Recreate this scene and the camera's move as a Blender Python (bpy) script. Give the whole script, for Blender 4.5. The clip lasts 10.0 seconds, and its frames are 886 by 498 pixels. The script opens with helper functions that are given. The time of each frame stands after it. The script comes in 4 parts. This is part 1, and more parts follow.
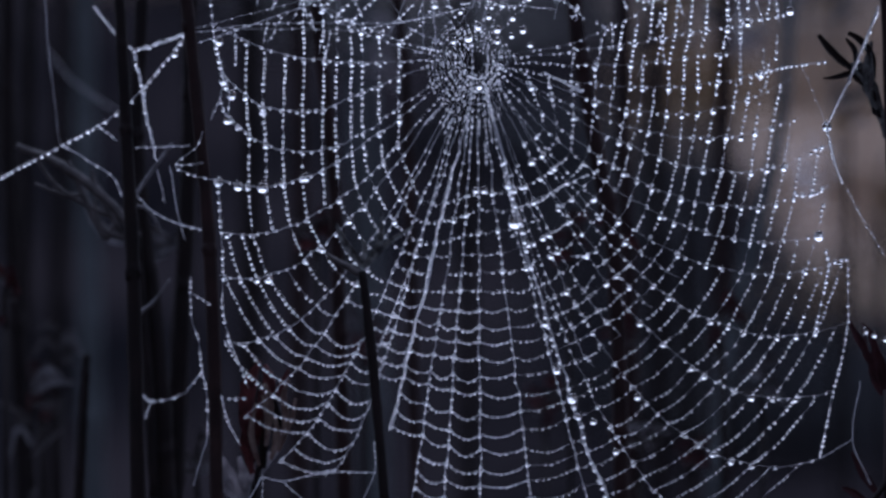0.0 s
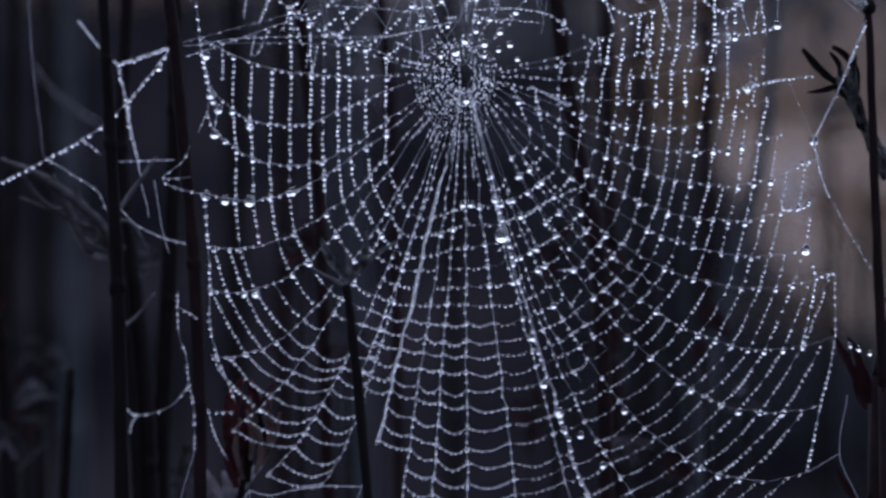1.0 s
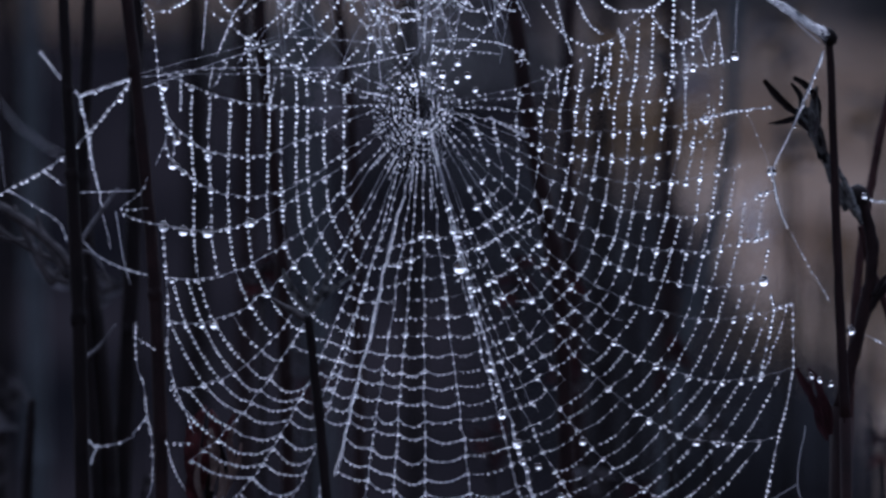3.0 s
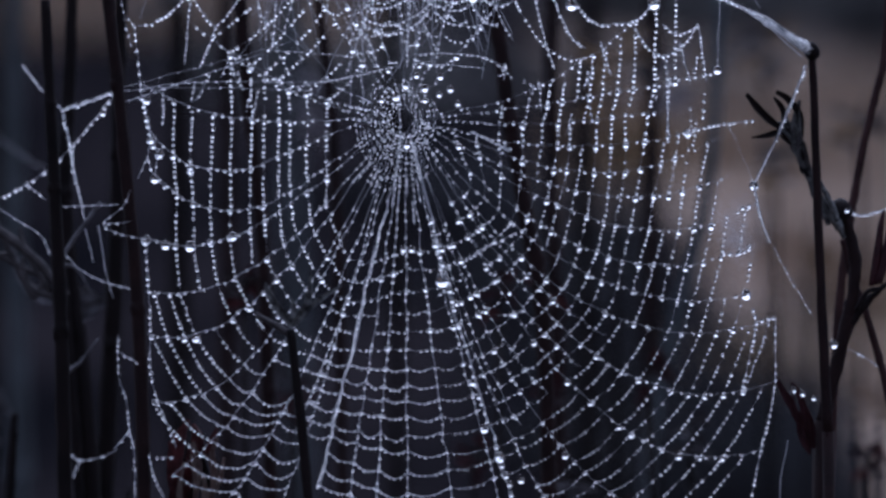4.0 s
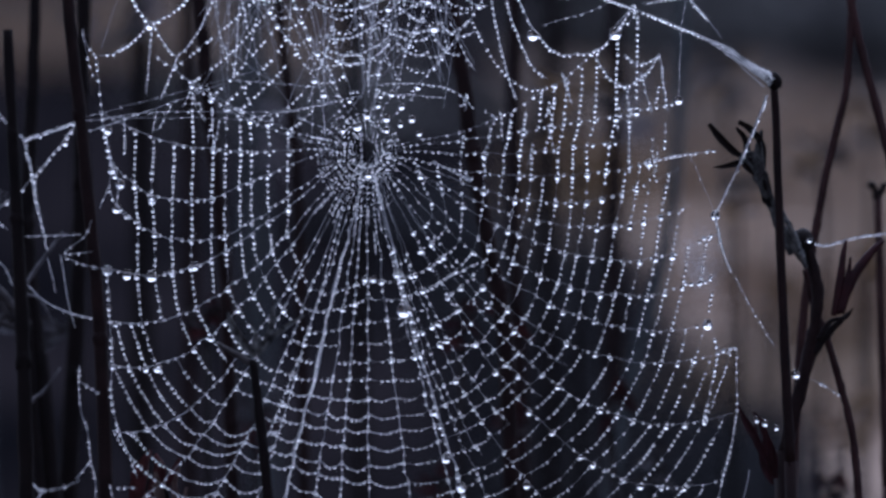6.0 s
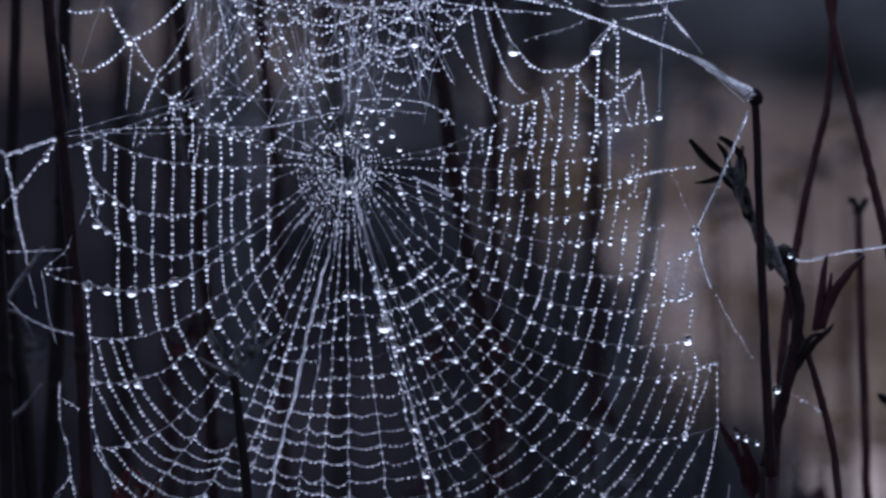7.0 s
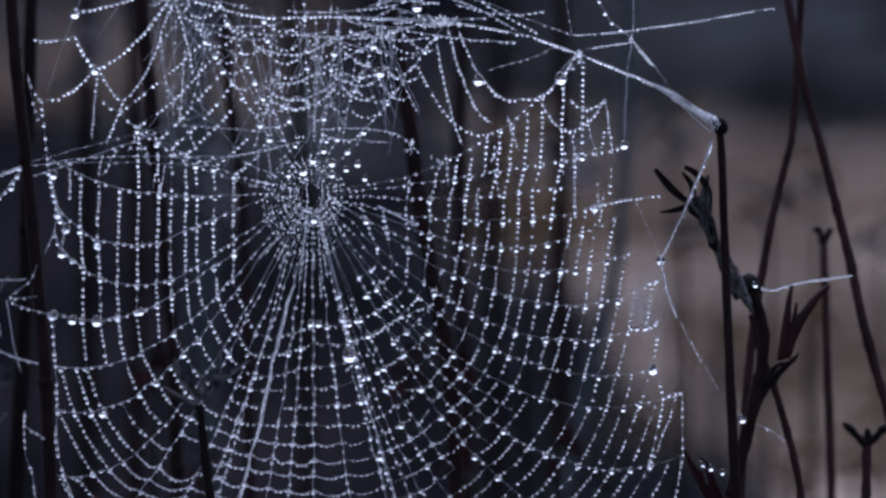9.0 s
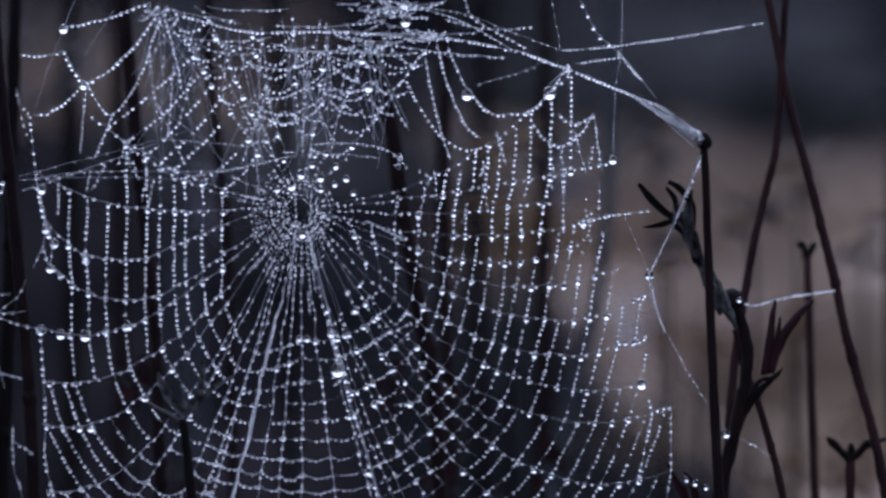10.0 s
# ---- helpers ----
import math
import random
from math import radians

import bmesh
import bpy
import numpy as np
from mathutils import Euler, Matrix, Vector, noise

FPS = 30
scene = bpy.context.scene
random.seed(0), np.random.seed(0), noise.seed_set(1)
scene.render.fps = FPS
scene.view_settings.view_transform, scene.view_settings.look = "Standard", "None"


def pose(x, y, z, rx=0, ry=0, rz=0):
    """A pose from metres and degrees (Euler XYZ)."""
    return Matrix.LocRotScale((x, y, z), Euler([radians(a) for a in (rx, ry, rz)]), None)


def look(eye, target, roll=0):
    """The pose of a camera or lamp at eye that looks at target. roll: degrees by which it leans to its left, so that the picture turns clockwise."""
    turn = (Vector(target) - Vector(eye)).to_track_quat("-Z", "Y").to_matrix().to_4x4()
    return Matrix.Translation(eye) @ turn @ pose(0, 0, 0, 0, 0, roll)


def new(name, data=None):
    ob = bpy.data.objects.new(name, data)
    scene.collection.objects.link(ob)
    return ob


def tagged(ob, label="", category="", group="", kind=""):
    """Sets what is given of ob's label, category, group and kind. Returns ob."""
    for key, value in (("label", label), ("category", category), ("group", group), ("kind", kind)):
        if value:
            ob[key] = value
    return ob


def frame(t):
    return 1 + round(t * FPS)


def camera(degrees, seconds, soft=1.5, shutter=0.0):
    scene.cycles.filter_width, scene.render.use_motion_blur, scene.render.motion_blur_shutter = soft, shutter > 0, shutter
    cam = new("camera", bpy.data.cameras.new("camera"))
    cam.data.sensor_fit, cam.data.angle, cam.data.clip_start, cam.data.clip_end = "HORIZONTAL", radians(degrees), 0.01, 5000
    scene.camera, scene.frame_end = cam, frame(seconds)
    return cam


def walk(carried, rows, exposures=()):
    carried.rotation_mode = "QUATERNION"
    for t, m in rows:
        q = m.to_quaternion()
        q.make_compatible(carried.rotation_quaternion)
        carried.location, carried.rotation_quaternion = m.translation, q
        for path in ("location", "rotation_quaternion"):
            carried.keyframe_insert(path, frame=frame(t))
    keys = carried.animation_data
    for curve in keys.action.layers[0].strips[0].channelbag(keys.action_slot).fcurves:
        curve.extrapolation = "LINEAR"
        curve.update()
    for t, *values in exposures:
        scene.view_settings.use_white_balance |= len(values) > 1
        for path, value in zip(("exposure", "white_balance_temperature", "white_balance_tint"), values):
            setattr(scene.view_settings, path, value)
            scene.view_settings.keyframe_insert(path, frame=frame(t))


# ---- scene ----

# ---------------------------------------------------------------- camera
EYE_Z = 0.75          # height of the lens over the ground
DIST = 1.344          # from the lens to the web
cam = camera(10.0, 10.0, soft=2.95)
cam.data.dof.use_dof = True
cam.data.dof.focus_distance = DIST
cam.data.dof.aperture_fstop = 9.0
cam.data.dof.aperture_blades = 0

# seconds, degrees to the right, degrees up
TURNS = [
    (0.0, -1.095, -0.909), (0.5, -1.010, -0.823), (1.0, -0.917, -0.751), (1.5, -0.814, -0.662),
    (2.0, -0.729, -0.577), (2.5, -0.601, -0.486), (4.0, -0.286, -0.243), (4.5, -0.188, -0.158),
    (5.0, -0.085, -0.070), (5.5, 0.025, 0.010), (7.0, 0.353, 0.271), (7.5, 0.444, 0.348),
    (8.0, 0.528, 0.434), (8.5, 0.638, 0.521), (9.0, 0.746, 0.603), (9.5, 0.839, 0.687), (10.0, 0.930, 0.771)]
walk(cam, [(t, pose(0, -DIST, EYE_Z, 90 + up, 0, -right)) for t, right, up in TURNS], exposures=[(0.0, 0.0, 5050, 18), (10.0, 0.0, 5050, 18)])

# ---------------------------------------------------------------- light: a dull, damp morning
world = bpy.data.worlds.new("world")
scene.world = world
world.use_nodes = True
wn = world.node_tree
wn.nodes.clear()
sky = wn.nodes.new("ShaderNodeTexSky")
sky.sky_type, sky.sun_disc = "NISHITA", False
sky.sun_elevation, sky.sun_rotation = radians(47), radians(0)
sky.air_density, sky.dust_density = 1.6, 3.0
cloud = wn.nodes.new("ShaderNodeHueSaturation")
cloud.inputs["Saturation"].default_value = 0.45
wbg = wn.nodes.new("ShaderNodeBackground")
wbg.inputs["Strength"].default_value = 0.095
wout = wn.nodes.new("ShaderNodeOutputWorld")
wn.links.new(sky.outputs[0], cloud.inputs["Color"])
deck = wn.nodes.new("ShaderNodeMix")          # an even cloud deck over the clear sky
deck.data_type = "RGBA"
deck.inputs["Factor"].default_value = 0.75
deck.inputs["B"].default_value = (6.45, 6.6, 7.5, 1)
wn.links.new(cloud.outputs[0], deck.inputs["A"])
wn.links.new(deck.outputs["Result"], wbg.inputs[0])
wn.links.new(wbg.outputs[0], wout.inputs[0])
sun = new("sun", bpy.data.lights.new("sun", "SUN"))
sun.data.energy, sun.data.angle, sun.data.color = 1.5, radians(68), (1.0, 0.96, 0.92)
sun.matrix_world = look((0.0, 4.0, 4.29), (0, 0, 0))


# ---------------------------------------------------------------- materials
def material(name, base, dark, rough=0.8, scale=60.0, fine=600.0, bump=0.3, spec=0.3, per_island=0.0, thin=0.0, low=0.45, high=0.95):
    """Two scales of mottling between two colours, with a fine relief."""
    m = bpy.data.materials.new(name)
    m.use_nodes = True
    nt = m.node_tree
    b = nt.nodes["Principled BSDF"]
    co = nt.nodes.new("ShaderNodeTexCoord")
    n1, n2 = nt.nodes.new("ShaderNodeTexNoise"), nt.nodes.new("ShaderNodeTexNoise")
    n1.inputs["Scale"].default_value, n2.inputs["Scale"].default_value = scale, fine
    n1.inputs["Detail"].default_value, n2.inputs["Detail"].default_value = 5, 3
    mix = nt.nodes.new("ShaderNodeMix")
    mix.data_type = "RGBA"
    mix.inputs["A"].default_value, mix.inputs["B"].default_value = (*dark, 1), (*base, 1)
    add = nt.nodes.new("ShaderNodeMath")
    add.operation = "MULTIPLY_ADD"
    add.inputs[1].default_value = 0.45
    ramp = nt.nodes.new("ShaderNodeMapRange")
    ramp.inputs["From Min"].default_value, ramp.inputs["From Max"].default_value = low, high
    nt.links.new(co.outputs["Object"], n1.inputs["Vector"])
    nt.links.new(co.outputs["Object"], n2.inputs["Vector"])
    nt.links.new(n2.outputs["Fac"], add.inputs[0])
    nt.links.new(n1.outputs["Fac"], add.inputs[2])
    nt.links.new(add.outputs[0], ramp.inputs["Value"])
    fac = ramp.outputs[0]
    if per_island:
        geo = nt.nodes.new("ShaderNodeNewGeometry")
        ad2 = nt.nodes.new("ShaderNodeMath")
        ad2.operation, ad2.use_clamp = "MULTIPLY_ADD", True
        ad2.inputs[1].default_value = per_island
        nt.links.new(geo.outputs["Random Per Island"], ad2.inputs[0])
        nt.links.new(fac, ad2.inputs[2])
        fac = ad2.outputs[0]
    nt.links.new(fac, mix.inputs["Factor"])
    nt.links.new(mix.outputs["Result"], b.inputs["Base Color"])
    bp = nt.nodes.new("ShaderNodeBump")
    bp.inputs["Strength"].default_value, bp.inputs["Distance"].default_value = bump, 0.0004
    nt.links.new(n2.outputs["Fac"], bp.inputs["Height"])
    nt.links.new(bp.outputs[0], b.inputs["Normal"])
    b.inputs["Roughness"].default_value = rough
    b.inputs["Specular IOR Level"].default_value = spec
    if thin:
        tr = nt.nodes.new("ShaderNodeBsdfTranslucent")
        ms = nt.nodes.new("ShaderNodeMixShader")
        ms.inputs[0].default_value = thin
        nt.links.new(mix.outputs["Result"], tr.inputs["Color"])
        nt.links.new(b.outputs[0], ms.inputs[1])
        nt.links.new(tr.outputs[0], ms.inputs[2])
        nt.links.new(ms.outputs[0], nt.nodes["Material Output"].inputs["Surface"])
    return m


def water_material():
    m = bpy.data.materials.new("dew_water")
    m.use_nodes = True
    b = m.node_tree.nodes["Principled BSDF"]
    b.inputs["Base Color"].default_value = (1, 1, 1, 1)
    b.inputs["Transmission Weight"].default_value = 1.0
    b.inputs["Roughness"].default_value = 0.02
    b.inputs["IOR"].default_value = 1.333
    return m


def silk_material():
    m = bpy.data.materials.new("damp_silk")
    m.use_nodes = True
    nt = m.node_tree
    b = nt.nodes["Principled BSDF"]
    b.inputs["Base Color"].default_value = (0.82, 0.82, 0.85, 1)
    b.inputs["Roughness"].default_value = 0.35
    tr = nt.nodes.new("ShaderNodeBsdfTranslucent")
    tr.inputs["Color"].default_value = (0.85, 0.85, 0.88, 1)
    mx = nt.nodes.new("ShaderNodeMixShader")
    mx.inputs[0].default_value = 0.6
    nt.links.new(b.outputs[0], mx.inputs[1])
    nt.links.new(tr.outputs[0], mx.inputs[2])
    nt.links.new(mx.outputs[0], nt.nodes["Material Output"].inputs["Surface"])
    return m


WATER, SILK = water_material(), silk_material()
STEM = material("wet_dead_stem", (0.013, 0.008, 0.0075), (0.004, 0.003, 0.003), 0.7, 90, 1500, 0.5, 0.14)
STEM_RED = material("reddish_stem", (0.025, 0.012, 0.011), (0.007, 0.004, 0.004), 0.7, 90, 1500, 0.5, 0.14)
STEM_RUST = material("rusty_stem", (0.064, 0.030, 0.028), (0.016, 0.008, 0.008), 0.7, 90, 1500, 0.5, 0.14)
BUD = material("dark_red_bud", (0.075, 0.022, 0.027), (0.022, 0.009, 0.011), 0.6, 200, 1800, 0.4, thin=0.35)
LEAF_DRY = material("withered_leaf", (0.30, 0.235, 0.20), (0.07, 0.03, 0.03), 0.75, 160, 1200, 0.6, thin=0.45)
LEAF_RED = material("withered_red_leaf", (0.15, 0.042, 0.044), (0.035, 0.013, 0.014), 0.7, 300, 1200, 0.6, thin=0.45)
LEAF_GREY = material("pale_grey_leaf", (0.60, 0.57, 0.59), (0.18, 0.165, 0.175), 0.8, 300, 1500, 0.5, thin=0.5)
TWIG_DARK = material("dark_twig", (0.085, 0.075, 0.075), (0.02, 0.017, 0.018), 0.7, 260, 1500, 0.5)
TWIG_SPECKLED = material("speckled_twig", (0.26, 0.26, 0.25), (0.010, 0.009, 0.010), 0.7, 420, 1600, 0.6, low=0.55, high=1.0)
STALK = material("grey_stalk", (0.10, 0.11, 0.115), (0.035, 0.04, 0.043), 0.8, 40, 300, 0.3)
TWIG_GREY = material("grey_twig", (0.24, 0.23, 0.24), (0.03, 0.027, 0.03), 0.7, 260, 1500, 0.5)


def moor_material():
    """Dark heather with ragged patches of brown dead grass, the largest on the slope behind the twigs."""
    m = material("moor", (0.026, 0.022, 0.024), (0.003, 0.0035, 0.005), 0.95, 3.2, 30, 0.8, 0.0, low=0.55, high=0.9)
    nt = m.node_tree
    b = nt.nodes["Principled BSDF"]
    old = b.inputs["Base Color"].links[0].from_socket
    co = nt.nodes.new("ShaderNodeTexCoord")
    lay = nt.nodes.new("ShaderNodeMapping")          # clumps drawn out up the slope
    lay.inputs["Scale"].default_value = (1.0, 0.4, 1.0)
    nt.links.new(co.outputs["Object"], lay.inputs["Vector"])
    for node in nt.nodes:
        if node.type == "TEX_NOISE":
            nt.links.new(lay.outputs[0], node.inputs["Vector"])

    def rough(scale, detail=4):
        n = nt.nodes.new("ShaderNodeTexNoise")
        n.inputs["Scale"].default_value, n.inputs["Detail"].default_value = scale, detail
        nt.links.new(lay.outputs[0], n.inputs["Vector"])
        return n.outputs["Fac"]

    def calc(op, a, c, d=None, clamp=False):
        n = nt.nodes.new("ShaderNodeMath")
        n.operation, n.use_clamp = op, clamp
        for k, q in enumerate((a, c, d)):
            if isinstance(q, (int, float)):
                n.inputs[k].default_value = q
            elif q is not None:
                nt.links.new(q, n.inputs[k])
        return n.outputs[0]

    off = nt.nodes.new("ShaderNodeMapping")
    off.vector_type = "POINT"
    off.inputs["Location"].default_value = (-1.02, -4.2, 0)
    off.inputs["Scale"].default_value = (1.0, 0.6, 0)
    nt.links.new(co.outputs["Object"], off.inputs["Vector"])
    far = nt.nodes.new("ShaderNodeVectorMath")
    far.operation = "LENGTH"
    nt.links.new(off.outputs[0], far.inputs[0])
    lie = nt.nodes.new("ShaderNodeVectorMath")          # the grass lies in a band aslant the slope
    lie.operation = "DOT_PRODUCT"
    lie.inputs[1].default_value = (0.95, 0.12, 0)
    nt.links.new(co.outputs["Object"], lie.inputs[0])
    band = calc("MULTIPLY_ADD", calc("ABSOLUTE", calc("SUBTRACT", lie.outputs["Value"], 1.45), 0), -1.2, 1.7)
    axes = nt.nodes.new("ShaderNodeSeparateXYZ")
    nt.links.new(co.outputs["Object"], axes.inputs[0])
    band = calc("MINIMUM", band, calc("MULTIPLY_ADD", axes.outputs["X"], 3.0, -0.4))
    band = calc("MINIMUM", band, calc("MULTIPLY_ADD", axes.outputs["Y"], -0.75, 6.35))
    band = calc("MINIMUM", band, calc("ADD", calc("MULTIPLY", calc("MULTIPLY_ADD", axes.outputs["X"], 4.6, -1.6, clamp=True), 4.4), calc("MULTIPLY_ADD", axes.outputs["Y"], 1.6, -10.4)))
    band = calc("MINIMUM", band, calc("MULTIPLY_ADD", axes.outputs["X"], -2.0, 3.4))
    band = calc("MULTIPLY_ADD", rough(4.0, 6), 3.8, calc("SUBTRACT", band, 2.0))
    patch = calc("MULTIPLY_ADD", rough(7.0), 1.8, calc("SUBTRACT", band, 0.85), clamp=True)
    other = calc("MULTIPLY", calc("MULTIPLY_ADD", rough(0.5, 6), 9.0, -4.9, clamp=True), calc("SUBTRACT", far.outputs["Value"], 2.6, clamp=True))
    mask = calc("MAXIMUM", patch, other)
    grass = nt.nodes.new("ShaderNodeMix")
    grass.data_type = "RGBA"
    grass.inputs["A"].default_value, grass.inputs["B"].default_value = (0.31, 0.24, 0.17, 1), (0.66, 0.50, 0.39, 1)
    nt.links.new(calc("MULTIPLY_ADD", rough(5.0), 2.6, -0.8, clamp=True), grass.inputs["Factor"])
    mix = nt.nodes.new("ShaderNodeMix")
    mix.data_type = "RGBA"
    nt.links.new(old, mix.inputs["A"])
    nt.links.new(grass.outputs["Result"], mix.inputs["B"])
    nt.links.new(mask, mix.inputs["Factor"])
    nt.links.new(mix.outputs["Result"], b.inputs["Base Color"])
    return m


MOOR = moor_material()
WOODS = material("far_woods", (0.09, 0.085, 0.085), (0.02, 0.024, 0.032), 0.95, 1.6, 14, 0.2, 0.0)
GRASS_PALE = material("dead_grass", (0.62, 0.50, 0.39), (0.36, 0.29, 0.23), 0.8, 20, 200, 0.2, per_island=0.4, thin=0.5)
GRASS_GREY = material("grey_grass", (0.26, 0.25, 0.24), (0.12, 0.12, 0.12), 0.8, 20, 200, 0.2, per_island=0.4, thin=0.4)
GRASS_DARK = material("dark_heather", (0.045, 0.045, 0.052), (0.014, 0.015, 0.019), 0.8, 20, 200, 0.2, per_island=0.4, thin=0.3)
GRASS_MID = material("brown_bracken", (0.46, 0.34, 0.20), (0.22, 0.16, 0.11), 0.8, 20, 200, 0.2, per_island=0.4, thin=0.4)

# ---------------------------------------------------------------- helpers of the plan
GRID = 0.00015        # one plan unit is 0.15 mm on the web; plan x to the right, plan y down


def spot(x, y, depth=0.0):
    """A place on the line of sight through plan point (x, y), depth metres behind the web."""
    k = GRID * (DIST + depth) / DIST
    return Vector(((x - 955) * k, depth, EYE_Z + (299 - y) * k))


def smooth_line(points, steps=6):
    """A Catmull-Rom line through the points."""
    p = [Vector(q) for q in points]
    p = [2 * p[0] - p[1]] + p + [2 * p[-1] - p[-2]]
    out = []
    for i in range(1, len(p) - 2):
        for k in range(steps):
            u = k / steps
            a, b, c, d = p[i - 1], p[i], p[i + 1], p[i + 2]
            out.append(0.5 * (2 * b + (c - a) * u + (2 * a - 5 * b + 4 * c - d) * u * u + (3 * b - a - 3 * c + d) * u ** 3))
    return out + [p[-2]]


class Solid:
    """Vertices and faces gathered into one mesh."""

    def __init__(self):
        self.v, self.f = [], []

    def tube(self, pts, radius, sides=4, wobble=0.0, cap=True):
        """radius: a number, or one for each point."""
        base = len(self.v)
        n = len(pts)
        for i, p in enumerate(pts):
            t = (pts[min(i + 1, n - 1)] - pts[max(i - 1, 0)])
            if t.length < 1e-9:
                t = Vector((0, 0, 1))
            t.normalize()
            a = t.cross(Vector((0, 1, 0)))
            if a.length < 0.05:
                a = t.cross(Vector((1, 0, 0)))
            a.normalize()
            b = t.cross(a)
            r = radius if isinstance(radius, float) else radius[i]
            for k in range(sides):
                g = 2 * math.pi * k / sides
                rr = r * (1 + wobble * noise.noise(p * 420 + Vector((k * 1.7, 0, 0))))
                self.v.append(p + (a * math.cos(g) + b * math.sin(g)) * rr)
        for i in range(n - 1):
            for k in range(sides):
                q = (k + 1) % sides
                self.f.append((base + i * sides + k, base + i * sides + q, base + (i + 1) * sides + q, base + (i + 1) * sides + k))
        if cap:
            self.f.append(tuple(base + k for k in reversed(range(sides))))
            self.f.append(tuple(base + (n - 1) * sides + k for k in range(sides)))

    def mesh(self, name, mat, smooth=True, origin=Vector()):
        me = bpy.data.meshes.new(name)
        me.from_pydata([tuple(v - origin) for v in self.v], [], self.f)
        me.materials.append(mat)
        if smooth:
            me.polygons.foreach_set("use_smooth", [True] * len(me.polygons))
        me.update()
        return me


def part(name, solid, mat, parent, label="", smooth=True):
    """One mesh under a thing, whose place is the mesh's origin."""
    ob = new(name, solid.mesh(name, mat, smooth, ORIGIN[parent.name]))
    ORIGIN[ob.name] = ORIGIN[parent.name]
    ob.parent = parent
    return tagged(ob, label) if label else ob


ORIGIN = {}


def thing(name, place, label, category, group="", kind=""):
    ob = new(name)
    ob.location = place
    ORIGIN[ob.name] = Vector(place)
    ob.empty_display_size = 0.01
    return tagged(ob, label, category, group, kind)


# ---------------------------------------------------------------- ground and distance
def ground_z(x, y):
    """Flat about the plants, then a slope that rises towards the wood."""
    d = math.hypot(x, y)
    up = 0.0
    if y > 2.4:
        e = min(y, 13.0) - 2.4
        up = 0.20 * e * e / (e + 0.6)
    return up + 0.03 * noise.noise(Vector((x, y, 0)) * 1.1) * min(1, d / 3)


def build_ground():
    """One sheet, finer near the plants."""
    v, f, n = [], [], 140
    axis = [math.copysign(abs(u) ** 2.2, u) * 400 for u in np.linspace(-1, 1, n)]
    for y in axis:
        for x in axis:
            v.append((x, y, ground_z(x, y)))
    for j in range(n - 1):
        for i in range(n - 1):
            k = j * n + i
            f.append((k, k + 1, k + n + 1, k + n))
    me = bpy.data.meshes.new("ground")
    me.from_pydata(v, [], f)
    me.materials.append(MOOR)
    me.polygons.foreach_set("use_smooth", [True] * len(me.polygons))
    return tagged(new("ground", me), "damp moor slope of dark heather and brown dead grass", "ground", kind="structure")


def build_backdrop():
    """A dark wood's edge far behind the plants, closed behind the camera by an added, unseen arc that dims the front.
    """
    v, f = [], []
    cols, rows = 180, 10
    for i in range(cols):
        a = 2 * math.pi * i / cols
        for j in range(rows + 1):
            tall = 3.6
            h = (tall + 0.5 * noise.noise(Vector((math.cos(a) * 4, math.sin(a) * 4, 3)))) * j / rows - 0.3
            # the added arc behind the camera stands nearer, to shut out frontal sky light
            r = 13 - 7.0 * max(0.0, -math.sin(a)) + 1.2 * noise.noise(Vector((math.cos(a) * 9, math.sin(a) * 9, h * 1.3))) + 0.25 * j
            v.append((r * math.cos(a), r * math.sin(a), h))
    for i in range(cols):
        for j in range(rows):
            k = (i + 1) % cols
            f.append((i * (rows + 1) + j, k * (rows + 1) + j, k * (rows + 1) + j + 1, i * (rows + 1) + j + 1))
    me = bpy.data.meshes.new("backdrop")
    me.from_pydata(v, [], f)
    me.materials.append(WOODS)
    return tagged(new("backdrop", me), "dark blurred edge of a distant wood, its unseen part behind the camera added to block light", "woods", kind="structure")


build_ground()
build_backdrop()

# ---------------------------------------------------------------- the web
HUB = Vector((845, 108))
# each radial thread: plan point where it ends, how far it sags, and how far out the sag lies (1: halfway)
RADIALS_LEFT = [(470, -60, 30, 1), (510, -30, 35, 1), (372, 40, 40, 1.5), (388, 120, 84, 2.2), (400, 205, 97, 1.5), (385, 318, 68, 1.5),
                (388, 412, 82, 1.2), (388, 487, 99, 1.4), (395, 605, 122, 1.2), (430, 740, 71, 1.3), (495, 815, 84, 1.4), (560, 838, 117, 2.2),
                (650, 660, 30, 1)]
RADIALS_BELOW = [(688, 760, 15, 1), (728, 885, 8, 1), (783, 900, 4, 1), (850, 905, 0, 1), (940, 880, 12, 1), (1040, 885, 20, 1), (1074, 885, 40, 1)]
RADIALS_RIGHT = [(1330, 960, 240, 0.8), (1050, 650, 60, 1), (1450, 812, 258, 0.8), (1098, 595, 60, 1), (1475, 690, 199, 1), (1155, 545, 45, 1),
                 (1500, 570, 178, 1), (1200, 490, 45, 1), (1500, 460, 153, 0.9), (1460, 415, 112, 1), (1465, 328, 114, 1.15), (1462, 262, 94, 1.3),
                 (1420, 205, 76, 1.2), (1400, 140, 75, 1.3), (1350, 128, 36, 1), (1300, 92, 14, 1), (1400, 22, 12, 1), (1325, -135, 60, 1)]
RADIALS_ABOVE = [(1072, -185, 8, 1), (970, -205, 4, 1), (895, -218, 0, 1), (830, -235, 0, 1), (752, -222, 4, 1), (680, -235, 6, 1), (612, -238, 10, 1)]

